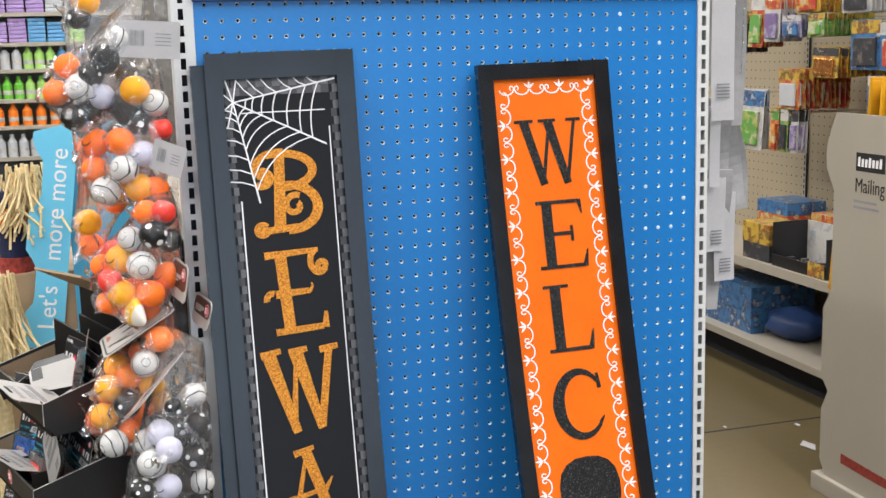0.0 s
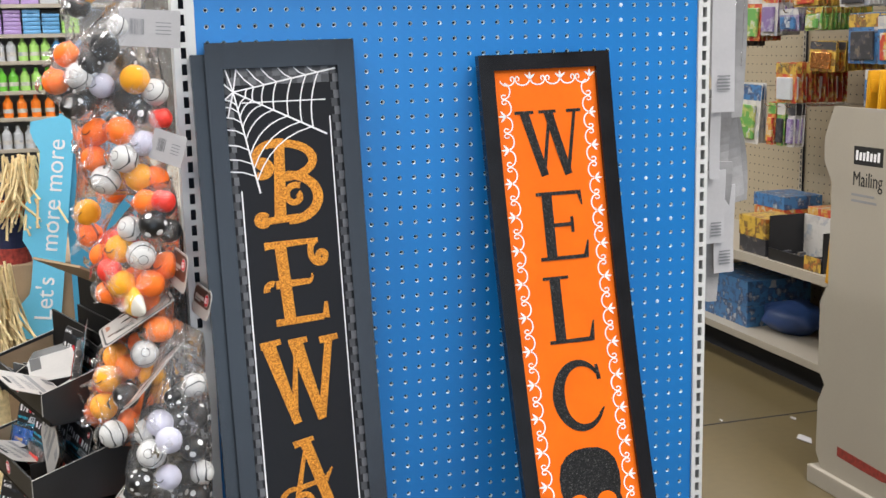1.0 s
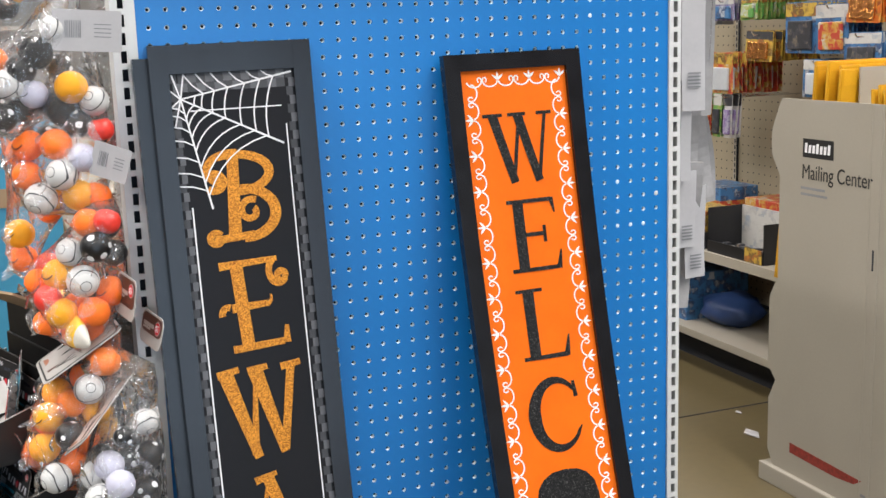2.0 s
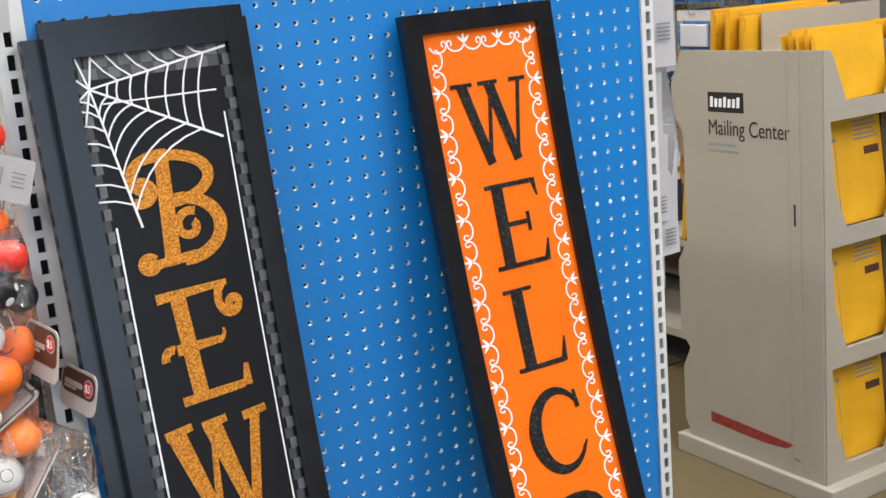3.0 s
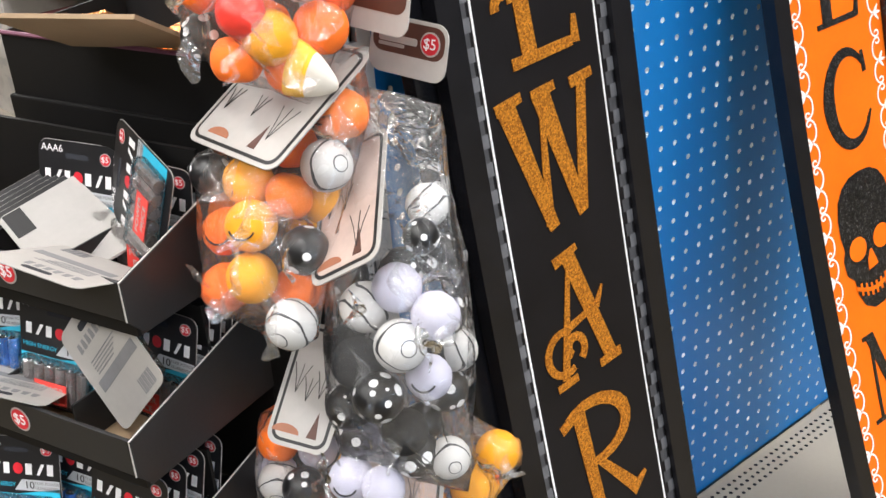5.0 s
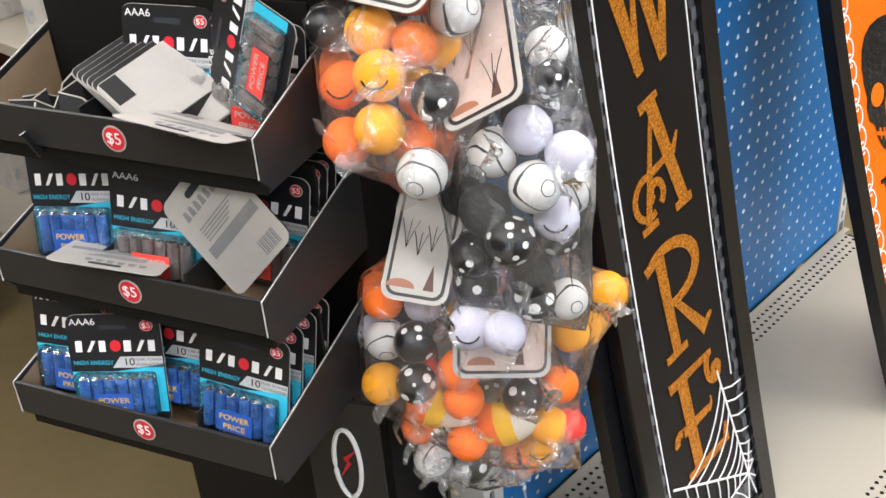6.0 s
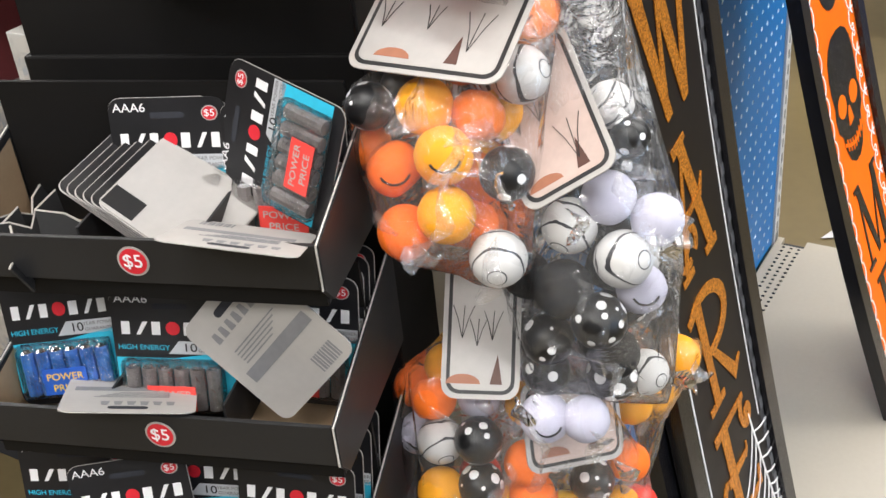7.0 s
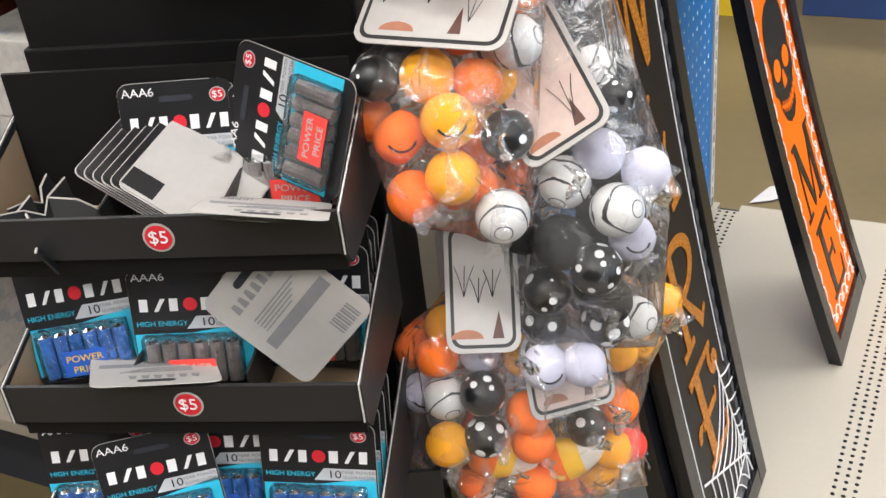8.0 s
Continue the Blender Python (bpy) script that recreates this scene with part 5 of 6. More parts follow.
def card_back(name):
    """The plain back of a pack: white card with grey print and a hang hole."""
    W, H = PACK_W, PACK_H
    root = thing(name, Matrix(), "battery pack turned over, showing its white printed back", "battery pack", "battery packs")
    c = part("card", prism([(x - W / 2, z) for x, z in rounded(W, H, 0.010)], 0.0008), CARD_WHITE, root, "white card back")
    part("hang_hole", prism([(x - 0.013, z) for x, z in rounded(0.026, 0.0075, 0.0036)], 0.0003, pose(0, -0.0004, 0.1005)), DARK, c)
    part("print_bar", prism([(0, 0), (0.012, 0), (0.012, 0.072), (0, 0.072)], 0.0002, pose(-0.038, -0.0003, 0.012, 0, -90, 0) @ pose(0.03, 0, -0.076)), GREY_INK, c)
    b = bmesh.new()
    for i in range(5):
        prism([(0, 0), (0.05 - 0.004 * i, 0), (0.05 - 0.004 * i, 0.0013), (0, 0.0013)], 0.0002, pose(-0.026, -0.0003, 0.072 - 0.0034 * i), b)
    part("small_print", b, GREY_INK, c, "grey printed lines")
    b = bmesh.new()
    for i in range(9):
        prism([(0, 0), (0.0012 + 0.0006 * (i % 2), 0), (0.0012 + 0.0006 * (i % 2), 0.016), (0, 0.016)], 0.0002, pose(0.012 + 0.0026 * i, -0.0003, 0.006), b)
    part("bar_code", b, GREY_INK, c, "grey printed bar code")
    for i in range(6):
        b = bmesh.new()
        prism([(0, 0), (0.006, 0), (0.005, 0.010), (0.001, 0.010)], 0.0002, pose(-0.03 + 0.0085 * i, -0.0003, 0.086), b)
        part("printed_icon", b, GREY_INK, c, "small grey printed icon")
    part("blister", box(-0.037, 0.037, 0.0012, 0.0125, 0.009, 0.057, 0.004), BLISTER, root, "clear moulded blister", smooth=True)
    return root


SM = ROOTM[stand.name]
blue_pack, red_pack, back_pack = battery_pack("battery_pack", 1), battery_pack("battery_pack", 0), card_back("battery_pack")


def settle(src, m, first=[]):
    m = m @ PACK_SCALE
    if src.name not in first:
        first.append(src.name)
        src.matrix_basis = m
        return src
    return copy_thing(src, m)


def place(src, x, y, z, rx=0, ry=0, rz=0):
    """A pack standing in a tray, in the stand's own measure."""
    return settle(src, SM @ pose(x, y, z, 0, 0, rz) @ pose(0, 0, 0, rx, 0, 0) @ pose(0, 0, 0, 0, ry, 0))


def lie(foot, across, up):
    """Matrix of a card whose lower edge has its middle at foot, with its width and height along two directions."""
    x = Vector(across).normalized()
    z = Vector(up)
    z = (z - x * z.dot(x)).normalized()
    return Matrix.Translation(foot) @ Matrix((x, z.cross(x), z)).transposed().to_4x4()


# upper tray: half empty, packs askew, spent carriers
z1 = 0.773
place(red_pack, -0.140, 0.076, z1, -14, 0, 4)
place(red_pack, -0.138, 0.094, z1 + 0.004, -8, 0, 2)
place(red_pack, -0.052, 0.098, z1, -8, 0, -4)
place(red_pack, -0.050, 0.080, z1, -10, 0, -3)
settle(red_pack, lie((-0.2290, 0.0180, 0.842), (0.017, -0.023, 0.0885), (0.004, 0.090, 0.0095)))
settle(back_pack, lie((-0.262, 0.072, 0.806), (-0.045, 0.088, 0.020), (-0.052, -0.040, 0.026)))
# middle tray
z2 = 0.643
place(blue_pack, -0.236, 0.022, z2 + 0.006, -16, -4, 8)
place(red_pack, -0.146, 0.020, z2 - 0.001, -14, 1, 4)
settle(back_pack, lie((-0.280, 0.021, 0.688), (0.018, -0.050, 0.060), (-0.014, 0.082, 0.047)))
settle(back_pack, lie((-0.303, 0.197, 0.660), (-0.066, 0.080, 0.024), (-0.070, -0.050, 0.036)))
for i in range(4):
    place(red_pack, -0.052, 0.046 + 0.016 * i, z2, -16, 0, -3)
    place(red_pack if i % 2 else blue_pack, -0.146, 0.040 + 0.014 * i, z2 + 0.001, -14, 0, 0)
# lower tray, full
z3 = 0.516
for i in range(4):
    place(blue_pack, -0.240, -0.020 + 0.026 * i, z3, -15, -1, 5)
    place(blue_pack, -0.145, -0.004 + 0.022 * i, z3, -14, 0, 2)
    place(blue_pack, -0.052, -0.024 + 0.024 * i, z3, -16, 0, -3)
place(blue_pack, -0.176, -0.038, z3 - 0.002, -20, -6, 10)


def carrier(m, n=6):
    """A stack of turned-over cards: a white back with dark print, the rest blackened as shade."""
    root = thing("card_stack", m, "leaning stack of turned-over battery cards, grey-white in front, black as shade behind", "card stack")
    for i in range(n):
        o = pose(0.010 - 0.0080 * i, 0.0050 * i, 0.001 * i)
        # Cards behind the first get black: their shaded sides put into the colour.
        c = part("card", prism([(a - 0.046, b) for a, b in rounded(0.092, 0.086, 0.006)], 0.0011, o), CARD_BLACK if i else CARD_WHITE, root)
        part("card_edge", prism([(a - 0.0470, b) for a, b in rounded(0.094, 0.088, 0.007)], 0.0006, o @ pose(0, 0.0012, -0.001)), CARD_WHITE, c)
        part("dark_edge_print", prism([(-0.0452, 0.003), (-0.018, 0.003), (-0.018, 0.021), (-0.0452, 0.021)], 0.0003, o @ pose(0, -0.0004, 0)), BLACK_INK, c)
    part("dark_corner", prism([(0.020, 0.001), (0.044, 0.001), (0.044, 0.020), (0.020, 0.020)], 0.0003, pose(0.010, -0.0004, 0)), BLACK_INK, root)


carrier(lie((-0.312, 0.138, 0.816), (0.010, -0.077, -0.048), (0.079, -0.024, 0.003)))
for x, y, yaw, tall in ((-0.268, 0.030, 70, 0.030), (-0.250, 0.052, 62, 0.034), (-0.236, 0.020, 120, 0.026), (-0.262, 0.078, 85, 0.030), (-0.215, 0.062, 20, 0.030)):
    w = thing("cell_holder", SM @ pose(x, y, z1 + 0.004, 0, 0, yaw), "thin black cardboard divider fallen in the tray", "divider", "fallen dividers")
    part("strip", prism([(-0.032, 0.0), (0.030, 0.0), (0.034, tall), (0.012, tall * 0.8), (0.002, tall * 0.45), (-0.012, tall * 0.8), (-0.034, tall)], 0.0016, pose(0, 0, 0, -24, 0, 0)), CARTON_BLACK, w)
    part("raw_edge", prism([(-0.034, tall), (-0.0125, tall * 0.8), (0.0015, tall * 0.45), (0.0125, tall * 0.8), (0.034, tall), (0.034, tall + 0.0012), (0.012, tall * 0.8 + 0.0012), (0.002, tall * 0.45 + 0.0014), (-0.012, tall * 0.8 + 0.0012), (-0.034, tall + 0.0012)], 0.0018, pose(0, 0, 0, -24, 0, 0)), CARTON_EDGE, w, "pale raw cardboard edge")
leaf = thing("leaning_panel", pose(-0.225, 0.04, 0), "black cardboard panel printed with a white ring", "cardboard panel")
pm = pose(-0.225, 0.035, 0.0, 0, 0, -64)
part("panel", prism([(-0.03, 0.0), (0.05, 0.0), (0.05, 0.50), (-0.03, 0.50)], 0.004, pm), CARTON_BLACK, leaf, world=True)
ring = arc(0.012, 0.42, 0.014, 0.045, 0, 360, 28)
b = bmesh.new()
tube([pm @ Vector((x, -0.001, z)) for x, z in ring], 0.0026, 6, b)
part("white_ring", b, WHITE_INK, leaf, world=True)
part("red_bolt", prism([(0.002, 0.40), (0.016, 0.42), (0.010, 0.423), (0.024, 0.44), (0.008, 0.428), (0.013, 0.425)], 0.0006, pm @ pose(0, -0.0016, 0)), RED_INK, leaf, world=True)


def carton(name, x0, x1, y0, y1, z0, z1, m1, m2, label, category, group=""):
    t = thing(name, pose((x0 + x1) / 2, (y0 + y1) / 2, z0), label, category, group)
    part("body", box(x0, x1, y0, y1, z0, z1 * 0.45 + z0 * 0.55, 0.002), m1, t, world=True)
    part("lid", box(x0 - 0.002, x1 + 0.002, y0 - 0.002, y1 + 0.002, z1 * 0.45 + z0 * 0.55 + 0.0005, z1, 0.002), m2, t, world=True)
    return t


# ---- mailing display with padded envelopes ----
MX, MY0, MY1, MZ = 1.866, 0.585, 0.985, 1.15
mc = thing("mailing_display", pose(2.15, 0.78, 0), "white cardboard floor display filled with yellow padded envelopes", "display stand")
side = [(MY0, 0.05), (MY1, 0.05), (MY1 + 0.03, 0.10), (MY1 + 0.03, 0.26), (MY1, 0.32), (MY1 + 0.035, 0.36), (MY1 + 0.035, 0.57), (MY1, 0.63), (MY1, 0.93), (MY1 + 0.04, 0.99), (MY1 + 0.04, 1.06), (MY1, MZ), (MY0, MZ)]
for x in (MX, 2.46):
    b = prism(side, 0.006, pose(x + 0.006, 0, 0, 0, 0, 90))
    sp = part("side_panel", b, MAIL_WHITE, mc, "white printed side panel", world=True)
    if x == MX:
        lm = pose(MX - 0.0004, 0.888, 1.044, 0, 0, -90)
        lab = part("label_block", prism([(0, 0), (0.125, 0), (0.125, -0.052), (0, -0.052)], 0.0004, lm), BLACK_INK, sp, "black printed block", world=True)
        b = bmesh.new()
        for i in range(7):
            prism([(0, 0), (0.010, 0), (0.0115, 0.022 if i % 3 else 0.027), (0.0015, 0.022 if i % 3 else 0.027)], 0.0004, lm @ pose(0.008 + 0.0155 * i, -0.0005, -0.039), b)
        part("logo_shape", b, WHITE_INK, lab, world=True)
        words("Mailing Center", 0.058, pose(MX - 0.0005, 0.752, 0.950, 0, 0, -90), BLACK_INK, sp, world=True, thick=0.0003, squeeze=0.80)
        for i, (w, z) in enumerate(((0.10, 0.903), (0.11, 0.886))):
            part("small_print", prism([(0, 0), (w, 0), (w, 0.007), (0, 0.007)], 0.0003, pose(MX - 0.0004, 0.893, z, 0, 0, -90)), GREY_INK, sp, world=True)
        part("dark_red_bow", prism([(0, 0), (0.30, -0.012), (0.27, -0.030), (0.20, -0.036), (0.10, -0.034), (0, -0.030)], 0.0004, pose(MX - 0.0004, 0.912, 0.150, 0, 0, -90)), DARK_RED, sp, "dark red printed band", world=True)
        part("small_print", prism([(0, 0), (0.02, 0), (0.02, 0.008), (0, 0.008)], 0.0003, pose(MX - 0.0004, 0.615, 0.095, 0, 0, -90)), GREY_INK, sp, world=True)
        part("panel_crease", box(MX - 0.0012, MX, MY0 + 0.035, MY0 + 0.038, 0.05, MZ), MAIL_WHITE, sp, world=True)
        part("slot", box(MX - 0.0008, MX, MY0 + 0.014, MY0 + 0.020, 0.72, 0.775), DARK, sp, world=True)
part("core", box(MX + 0.008, 2.458, 0.76, 0.80, 0.05, MZ - 0.02), MAIL_WHITE, mc, world=True)
part("base_tray", box(MX - 0.016, 2.48, 0.48, MY1 + 0.05, 0.0, 0.055, 0.004), MAIL_WHITE, mc, "white folded base tray", world=True)
part("back_board", box(1.98, 2.44, 0.80, 0.806, 1.05, 1.235), MAIL_WHITE, mc, world=True)
ROWS_Z = (0.10, 0.41, 0.72, 1.03)
for zb in ROWS_Z:
    zt = min(zb + 0.26, MZ)
    for xa in (1.872, 2.172):
        out = [(xa, zb - 0.05), (xa + 0.288, zb - 0.05), (xa + 0.288, zt), (xa + 0.270, zt), (xa + 0.266, zb + 0.10), (xa + 0.222, zb - 0.005), (xa + 0.078, zb - 0.005), (xa + 0.036, zb + 0.10), (xa + 0.022, zt), (xa, zt)]
        part("pocket_front", prism(out, 0.005, pose(0, 0.515, 0)), MAIL_WHITE, mc, "white pocket front with a curved cut-out", world=True)
        part("pocket_side", box(xa - 0.004, xa + 0.001, 0.52, MY0, zb - 0.05, zt), MAIL_WHITE, mc, world=True)
        part("pocket_floor", box(xa, xa + 0.288, 0.521, 0.75, zb - 0.02, zb - 0.016), MAIL_WHITE, mc, world=True)
        n = 5
        for i in range(n):
            m = Matrix.Translation((xa + 0.022 + 0.004 * rnd.random(), 0.545 + 0.024 * i, zb - 0.014)) @ pose(0, 0, 0, -5 - 2 * rnd.random(), rnd.uniform(-2, 2), 0)
            env = thing("padded_envelope", m, "yellow padded mailing envelope standing in a display pocket", "envelope", "padded envelopes")
            part("sleeve", prism(rounded(0.252, (0.275 if zb < 1 else 0.17) + 0.012 * (i % 2), 0.004), 0.011, None, None, 0.003), ENVELOPE, env, smooth=False)
            if zb < 1:
                part("flap", box(0.006, 0.239, 0.0112, 0.0124, 0.225, 0.268), ENVELOPE, env, "folded sealing flap")
            if i == 0 and zb < 1:
                part("seam", box(0.075, 0.0765, -0.0008, 0.0, 0.02, 0.20), GREY_INK, env)
                part("button", cylinder(0.006, 0, 0.001, 12), GREY_INK, env).matrix_basis = pose(0.075, -0.0002, 0.215, 90, 0, 0)
                for k in range(5):
                    part("print_line", box(0.145, 0.235 - 0.008 * (k % 3), -0.0006, 0.0, 0.205 + 0.011 * k, 0.2095 + 0.011 * k), GREY_INK, env)
                part("print_block", box(0.18, 0.235, -0.0006, 0.0, 0.165, 0.185), CARD_BROWN, env)
for i in range(6):
    env = thing("padded_envelope", Matrix.Translation((1.93 + 0.02 * (i % 2), 0.83 + 0.026 * i, 0.965)) @ pose(0, 0, 0, 3, 0, 0), "yellow padded mailing envelope standing in the top pocket", "envelope", "padded envelopes")
    part("sleeve", prism(rounded(0.38, 0.265 + 0.01 * (i % 3), 0.004), 0.011, None, None, 0.003), ENVELOPE, env)
    part("flap", box(0.008, 0.372, -0.0012, 0.0, 0.222, 0.260), ENVELOPE, env, "folded sealing flap")
for zb in (0.36, 0.62, 0.14):
    env = thing("padded_envelope", Matrix.Translation((1.885, 1.005, zb)) @ pose(0, 0, 0, 6, 0, 0), "yellow padded mailing envelope in a pocket on the far side", "envelope", "padded envelopes")
    part("sleeve", prism(rounded(0.25, 0.17, 0.004), 0.025, None, None, 0.004), ENVELOPE, env)
carton("yellow_carton", 2.20, 2.36, 0.215, 0.31, 0.0, 0.30, YELLOW_BOX, YELLOW_BOX, "yellow cardboard carton standing on the floor", "carton")

# ---- toy aisle on the far side ----
GX, GB = 2.32, 2.76
aisle = thing("aisle_shelf_unit", pose(2.5, 3.0, 0), "almond steel shelf unit with a pegboard back", "shelf unit")
part("base_deck", box(GX - 0.02, GB, 1.25, 6.0, 0.135, 0.165, 0.003), ALMOND, aisle, world=True)
part("kick_plate", box(GX + 0.10, GX + 0.12, 1.28, 6.0, 0.0, 0.135), DARK, aisle, "black kick plate", world=True)
part("shelf", box(GX, GB, 1.25, 6.0, 0.465, 0.49, 0.003), ALMOND, aisle, world=True)
part("shelf_rail", box(GX - 0.006, GX, 1.25, 6.0, 0.455, 0.492, 0.001), ALMOND, aisle, world=True)
s4, w4 = grid_with_holes(96, 36, (P * 1.5, P * 1.5), 0.0036, 0, 0.2)
turn = Matrix.Translation((GB, 1.3, 0)) @ pose(0, 0, 0, 0, 0, -90) @ Matrix.Translation((-3.6, 0, 0))
for b in (s4, w4):
    b.transform(turn)
back = part("back_panel", s4, AISLE_BACK, aisle, "almond perforated back panel", world=True)
w4.free()
# Added dark sheet, so that the holes read as shaded.
part("shade_backing", box(GB + 0.008, GB + 0.03, 1.25, 6.0, 0.1, 2.1), DARK, aisle, world=True)
for y in (1.25, 2.425, 3.6, 4.8):
    s5, w5 = grid_with_holes(1, 70, (0.02, P), 0, 0, 0.2, rect=[(0.0042, 0.0085), (-0.0042, 0.0085), (-0.0042, -0.0085), (0.0042, -0.0085)])
    w5.free()
    s5.transform(Matrix.Translation((GB - 0.012, y, 0)) @ pose(0, 0, 0, 0, 0, -90))
    u = part("upright", s5, ALMOND, aisle, world=True)
    # The shade within these slots is likewise a dark strip.
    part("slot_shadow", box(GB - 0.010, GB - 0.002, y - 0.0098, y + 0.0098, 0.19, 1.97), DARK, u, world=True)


def hang_stack(y, z1, w, h, n, mats, label, x0=2.42, step=0.02):
    """Packs on one peg: thin carded packs one behind another, the peg under their top edge."""
    peg = thing("peg_hook", pose(GB, y, z1 - 0.015), "thin steel peg hook in the pegboard", "peg hook", "peg hooks")
    part("wire", tube([(0, 0, 0), (x0 - GB - 0.02, 0, 0), (x0 - GB - 0.03, 0, 0.012)], 0.003, 6), CELL_TIP, peg)
    for i in range(n):
        x = x0 + i * step
        m = Matrix.Translation((x, y, z1 - h)) @ pose(0, 0, 0, 0, 0, -90) @ pose(0, 0, 0, rnd.uniform(-4, 4), rnd.uniform(-2, 2), rnd.uniform(-4, 4))
        p = thing("hanging_pack", m, label, "hanging pack", "hanging packs")
        part("card", prism([(a - w / 2, b) for a, b in rounded(w, h, 0.006)], 0.002), mats[0], p)
        part("top_band", prism([(a - w / 2, b) for a, b in rounded(w * 0.98, h * 0.26, 0.004)], 0.0006, pose(0.001, -0.0008, h * 0.72)), mats[1], p)
        part("blister", box(-w * 0.36, w * 0.36, -0.012, -0.001, h * 0.08, h * 0.64, 0.004), mats[2], p)


R_, Y_, B_, G_, V_, W_, O_, K_ = HOT
hang_stack(2.06, 1.250, 0.15, 0.155, 12, (R_, Y_, SILVER), "red and yellow carded toy on a peg")
hang_stack(1.84, 1.330, 0.16, 0.110, 12, (Y_, K_, COPPER_FOIL), "gold and black carded toy on a peg")
hang_stack(1.60, 1.425, 0.16, 0.175, 8, (B_, Y_, K_), "blue and yellow carded toy car on a peg")
hang_stack(1.44, 1.415, 0.15, 0.165, 8, (B_, W_, R_), "blue and white carded toy on a peg")
hang_stack(2.31, 1.540, 0.10, 0.205, 6, (R_, W_, G_), "red and white stationery pack on a peg")
hang_stack(2.19, 1.530, 0.12, 0.175, 6, (W_, R_, V_), "white and red stationery pack on a peg")
hang_stack(2.05, 1.455, 0.12, 0.085, 12, (V_, W_, B_), "purple pencil pack on a peg")
hang_stack(1.90, 1.455, 0.10, 0.085, 12, (G_, Y_, G_), "green pencil pack on a peg")
hang_stack(1.95, 1.560, 0.16, 0.10, 10, (Y_, K_, R_), "yellow carded toy on a peg")
hang_stack(1.66, 1.560, 0.16, 0.11, 8, (W_, R_, K_), "white carded toy car on a peg")
hang_stack(2.45, 1.480, 0.16, 0.165, 6, (K_, Y_, CARD_BROWN), "dark brown bagged item on a peg")
hang_stack(2.35, 1.165, 0.19, 0.245, 3, (W_, B_, G_), "white and green activity book on a peg")
hang_stack(2.16, 1.095, 0.05, 0.17, 3, (R_, G_, R_), "narrow red marker pack on a peg")
hang_stack(2.09, 1.095, 0.05, 0.17, 3, (G_, W_, K_), "narrow green marker pack on a peg")
hang_stack(2.02, 1.095, 0.05, 0.17, 3, (W_, K_, V_), "narrow white marker pack on a peg")
hang_stack(1.80, 1.070, 0.11, 0.16, 3, (B_, Y_, B_), "blue carded toy on a peg", x0=2.55)
hang_stack(1.30, 1.480, 0.15, 0.13, 8, (O_, R_, COPPER_FOIL), "orange carded toy on a peg")
hang_stack(1.30, 1.320, 0.16, 0.13, 8, (B_, W_, K_), "blue carded toy on a peg")
hang_stack(1.50, 1.230, 0.16, 0.13, 8, (B_, W_, SILVER), "blue and white carded toy on a peg")


carton("toy_box", 2.52, 2.70, 2.18, 2.42, 0.49, 0.60, R_, R_, "red boxed toy on the shelf", "toy box", "toy boxes")
carton("toy_box", 2.52, 2.70, 2.20, 2.42, 0.602, 0.70, R_, B_, "red and blue boxed toy stacked on another", "toy box", "toy boxes")
carton("toy_box", 2.54, 2.72, 1.84, 2.06, 0.49, 0.68, B_, R_, "blue and red boxed toy on the shelf", "toy box", "toy boxes")
tray = thing("counter_tray", pose(2.42, 1.9, 0.49), "open white and black cardboard tray of small toys on the shelf", "display tray")
part("tray_floor", box(2.34, 2.50, 1.68, 2.02, 0.49, 0.496), CARD_BLACK, tray, world=True)
part("back_board", box(2.495, 2.50, 1.68, 2.02, 0.496, 0.66), W_, tray, "white raised back board", world=True)
part("front", box(2.335, 2.34, 1.68, 2.02, 0.49, 0.535), CARD_BLACK, tray, world=True)
part("end", box(2.34, 2.50, 2.02, 2.025, 0.49, 0.66), CARD_BLACK, tray, world=True)
part("end", box(2.34, 2.50, 1.675, 1.68, 0.49, 0.64), CARD_BLACK, tray, world=True)
part("printed_patch", box(2.333, 2.335, 1.68, 1.78, 0.492, 0.545), Y_, tray, world=True)
for i in range(5):
    c = thing("toy_car", pose(2.38 + 0.025 * (i % 2), 1.74 + 0.055 * i, 0.496), "small silver toy car in the tray", "toy car", "toy cars")
    part("body", box(-0.03, 0.03, -0.014, 0.014, 0.006, 0.022, 0.004), CELL_TIP, c)
    part("cabin", box(-0.014, 0.016, -0.011, 0.011, 0.0225, 0.034, 0.004), K_, c)
    for wx in (-0.018, 0.018):
        for wy in (-0.013, 0.013):
            w = part("wheel", cylinder(0.007, -0.003, 0.003, 10), DARK, c)
            w.matrix_basis = pose(wx, wy, 0.007, 90, 0, 0)
tray2 = carton("toy_box", 2.34, 2.50, 2.05, 2.24, 0.49, 0.64, K_, Y_, "black and yellow open toy carton on the shelf", "toy box", "toy boxes")
carton("toy_box", 2.36, 2.66, 2.20, 2.58, 0.165, 0.36, B_, B_, "blue boxed toy on the bottom deck", "toy box", "toy boxes")
bagp = bmesh.new()
bmesh.ops.create_icosphere(bagp, subdivisions=3, radius=0.11)
for v in bagp.verts:
    v.co = Vector((v.co.x, v.co.y * 1.3, max(-0.06, v.co.z * 0.6))) * (1 + 0.25 * noise.noise(v.co * 18))
bagp.transform(Matrix.Translation((2.50, 2.08, 0.228)))
sack = thing("bagged_toy", pose(2.5, 2.08, 0.165), "dark blue bagged toy slumped on the bottom deck", "toy bag")
part("sack", bagp, NAVY_BOX, sack, smooth=True, world=True)

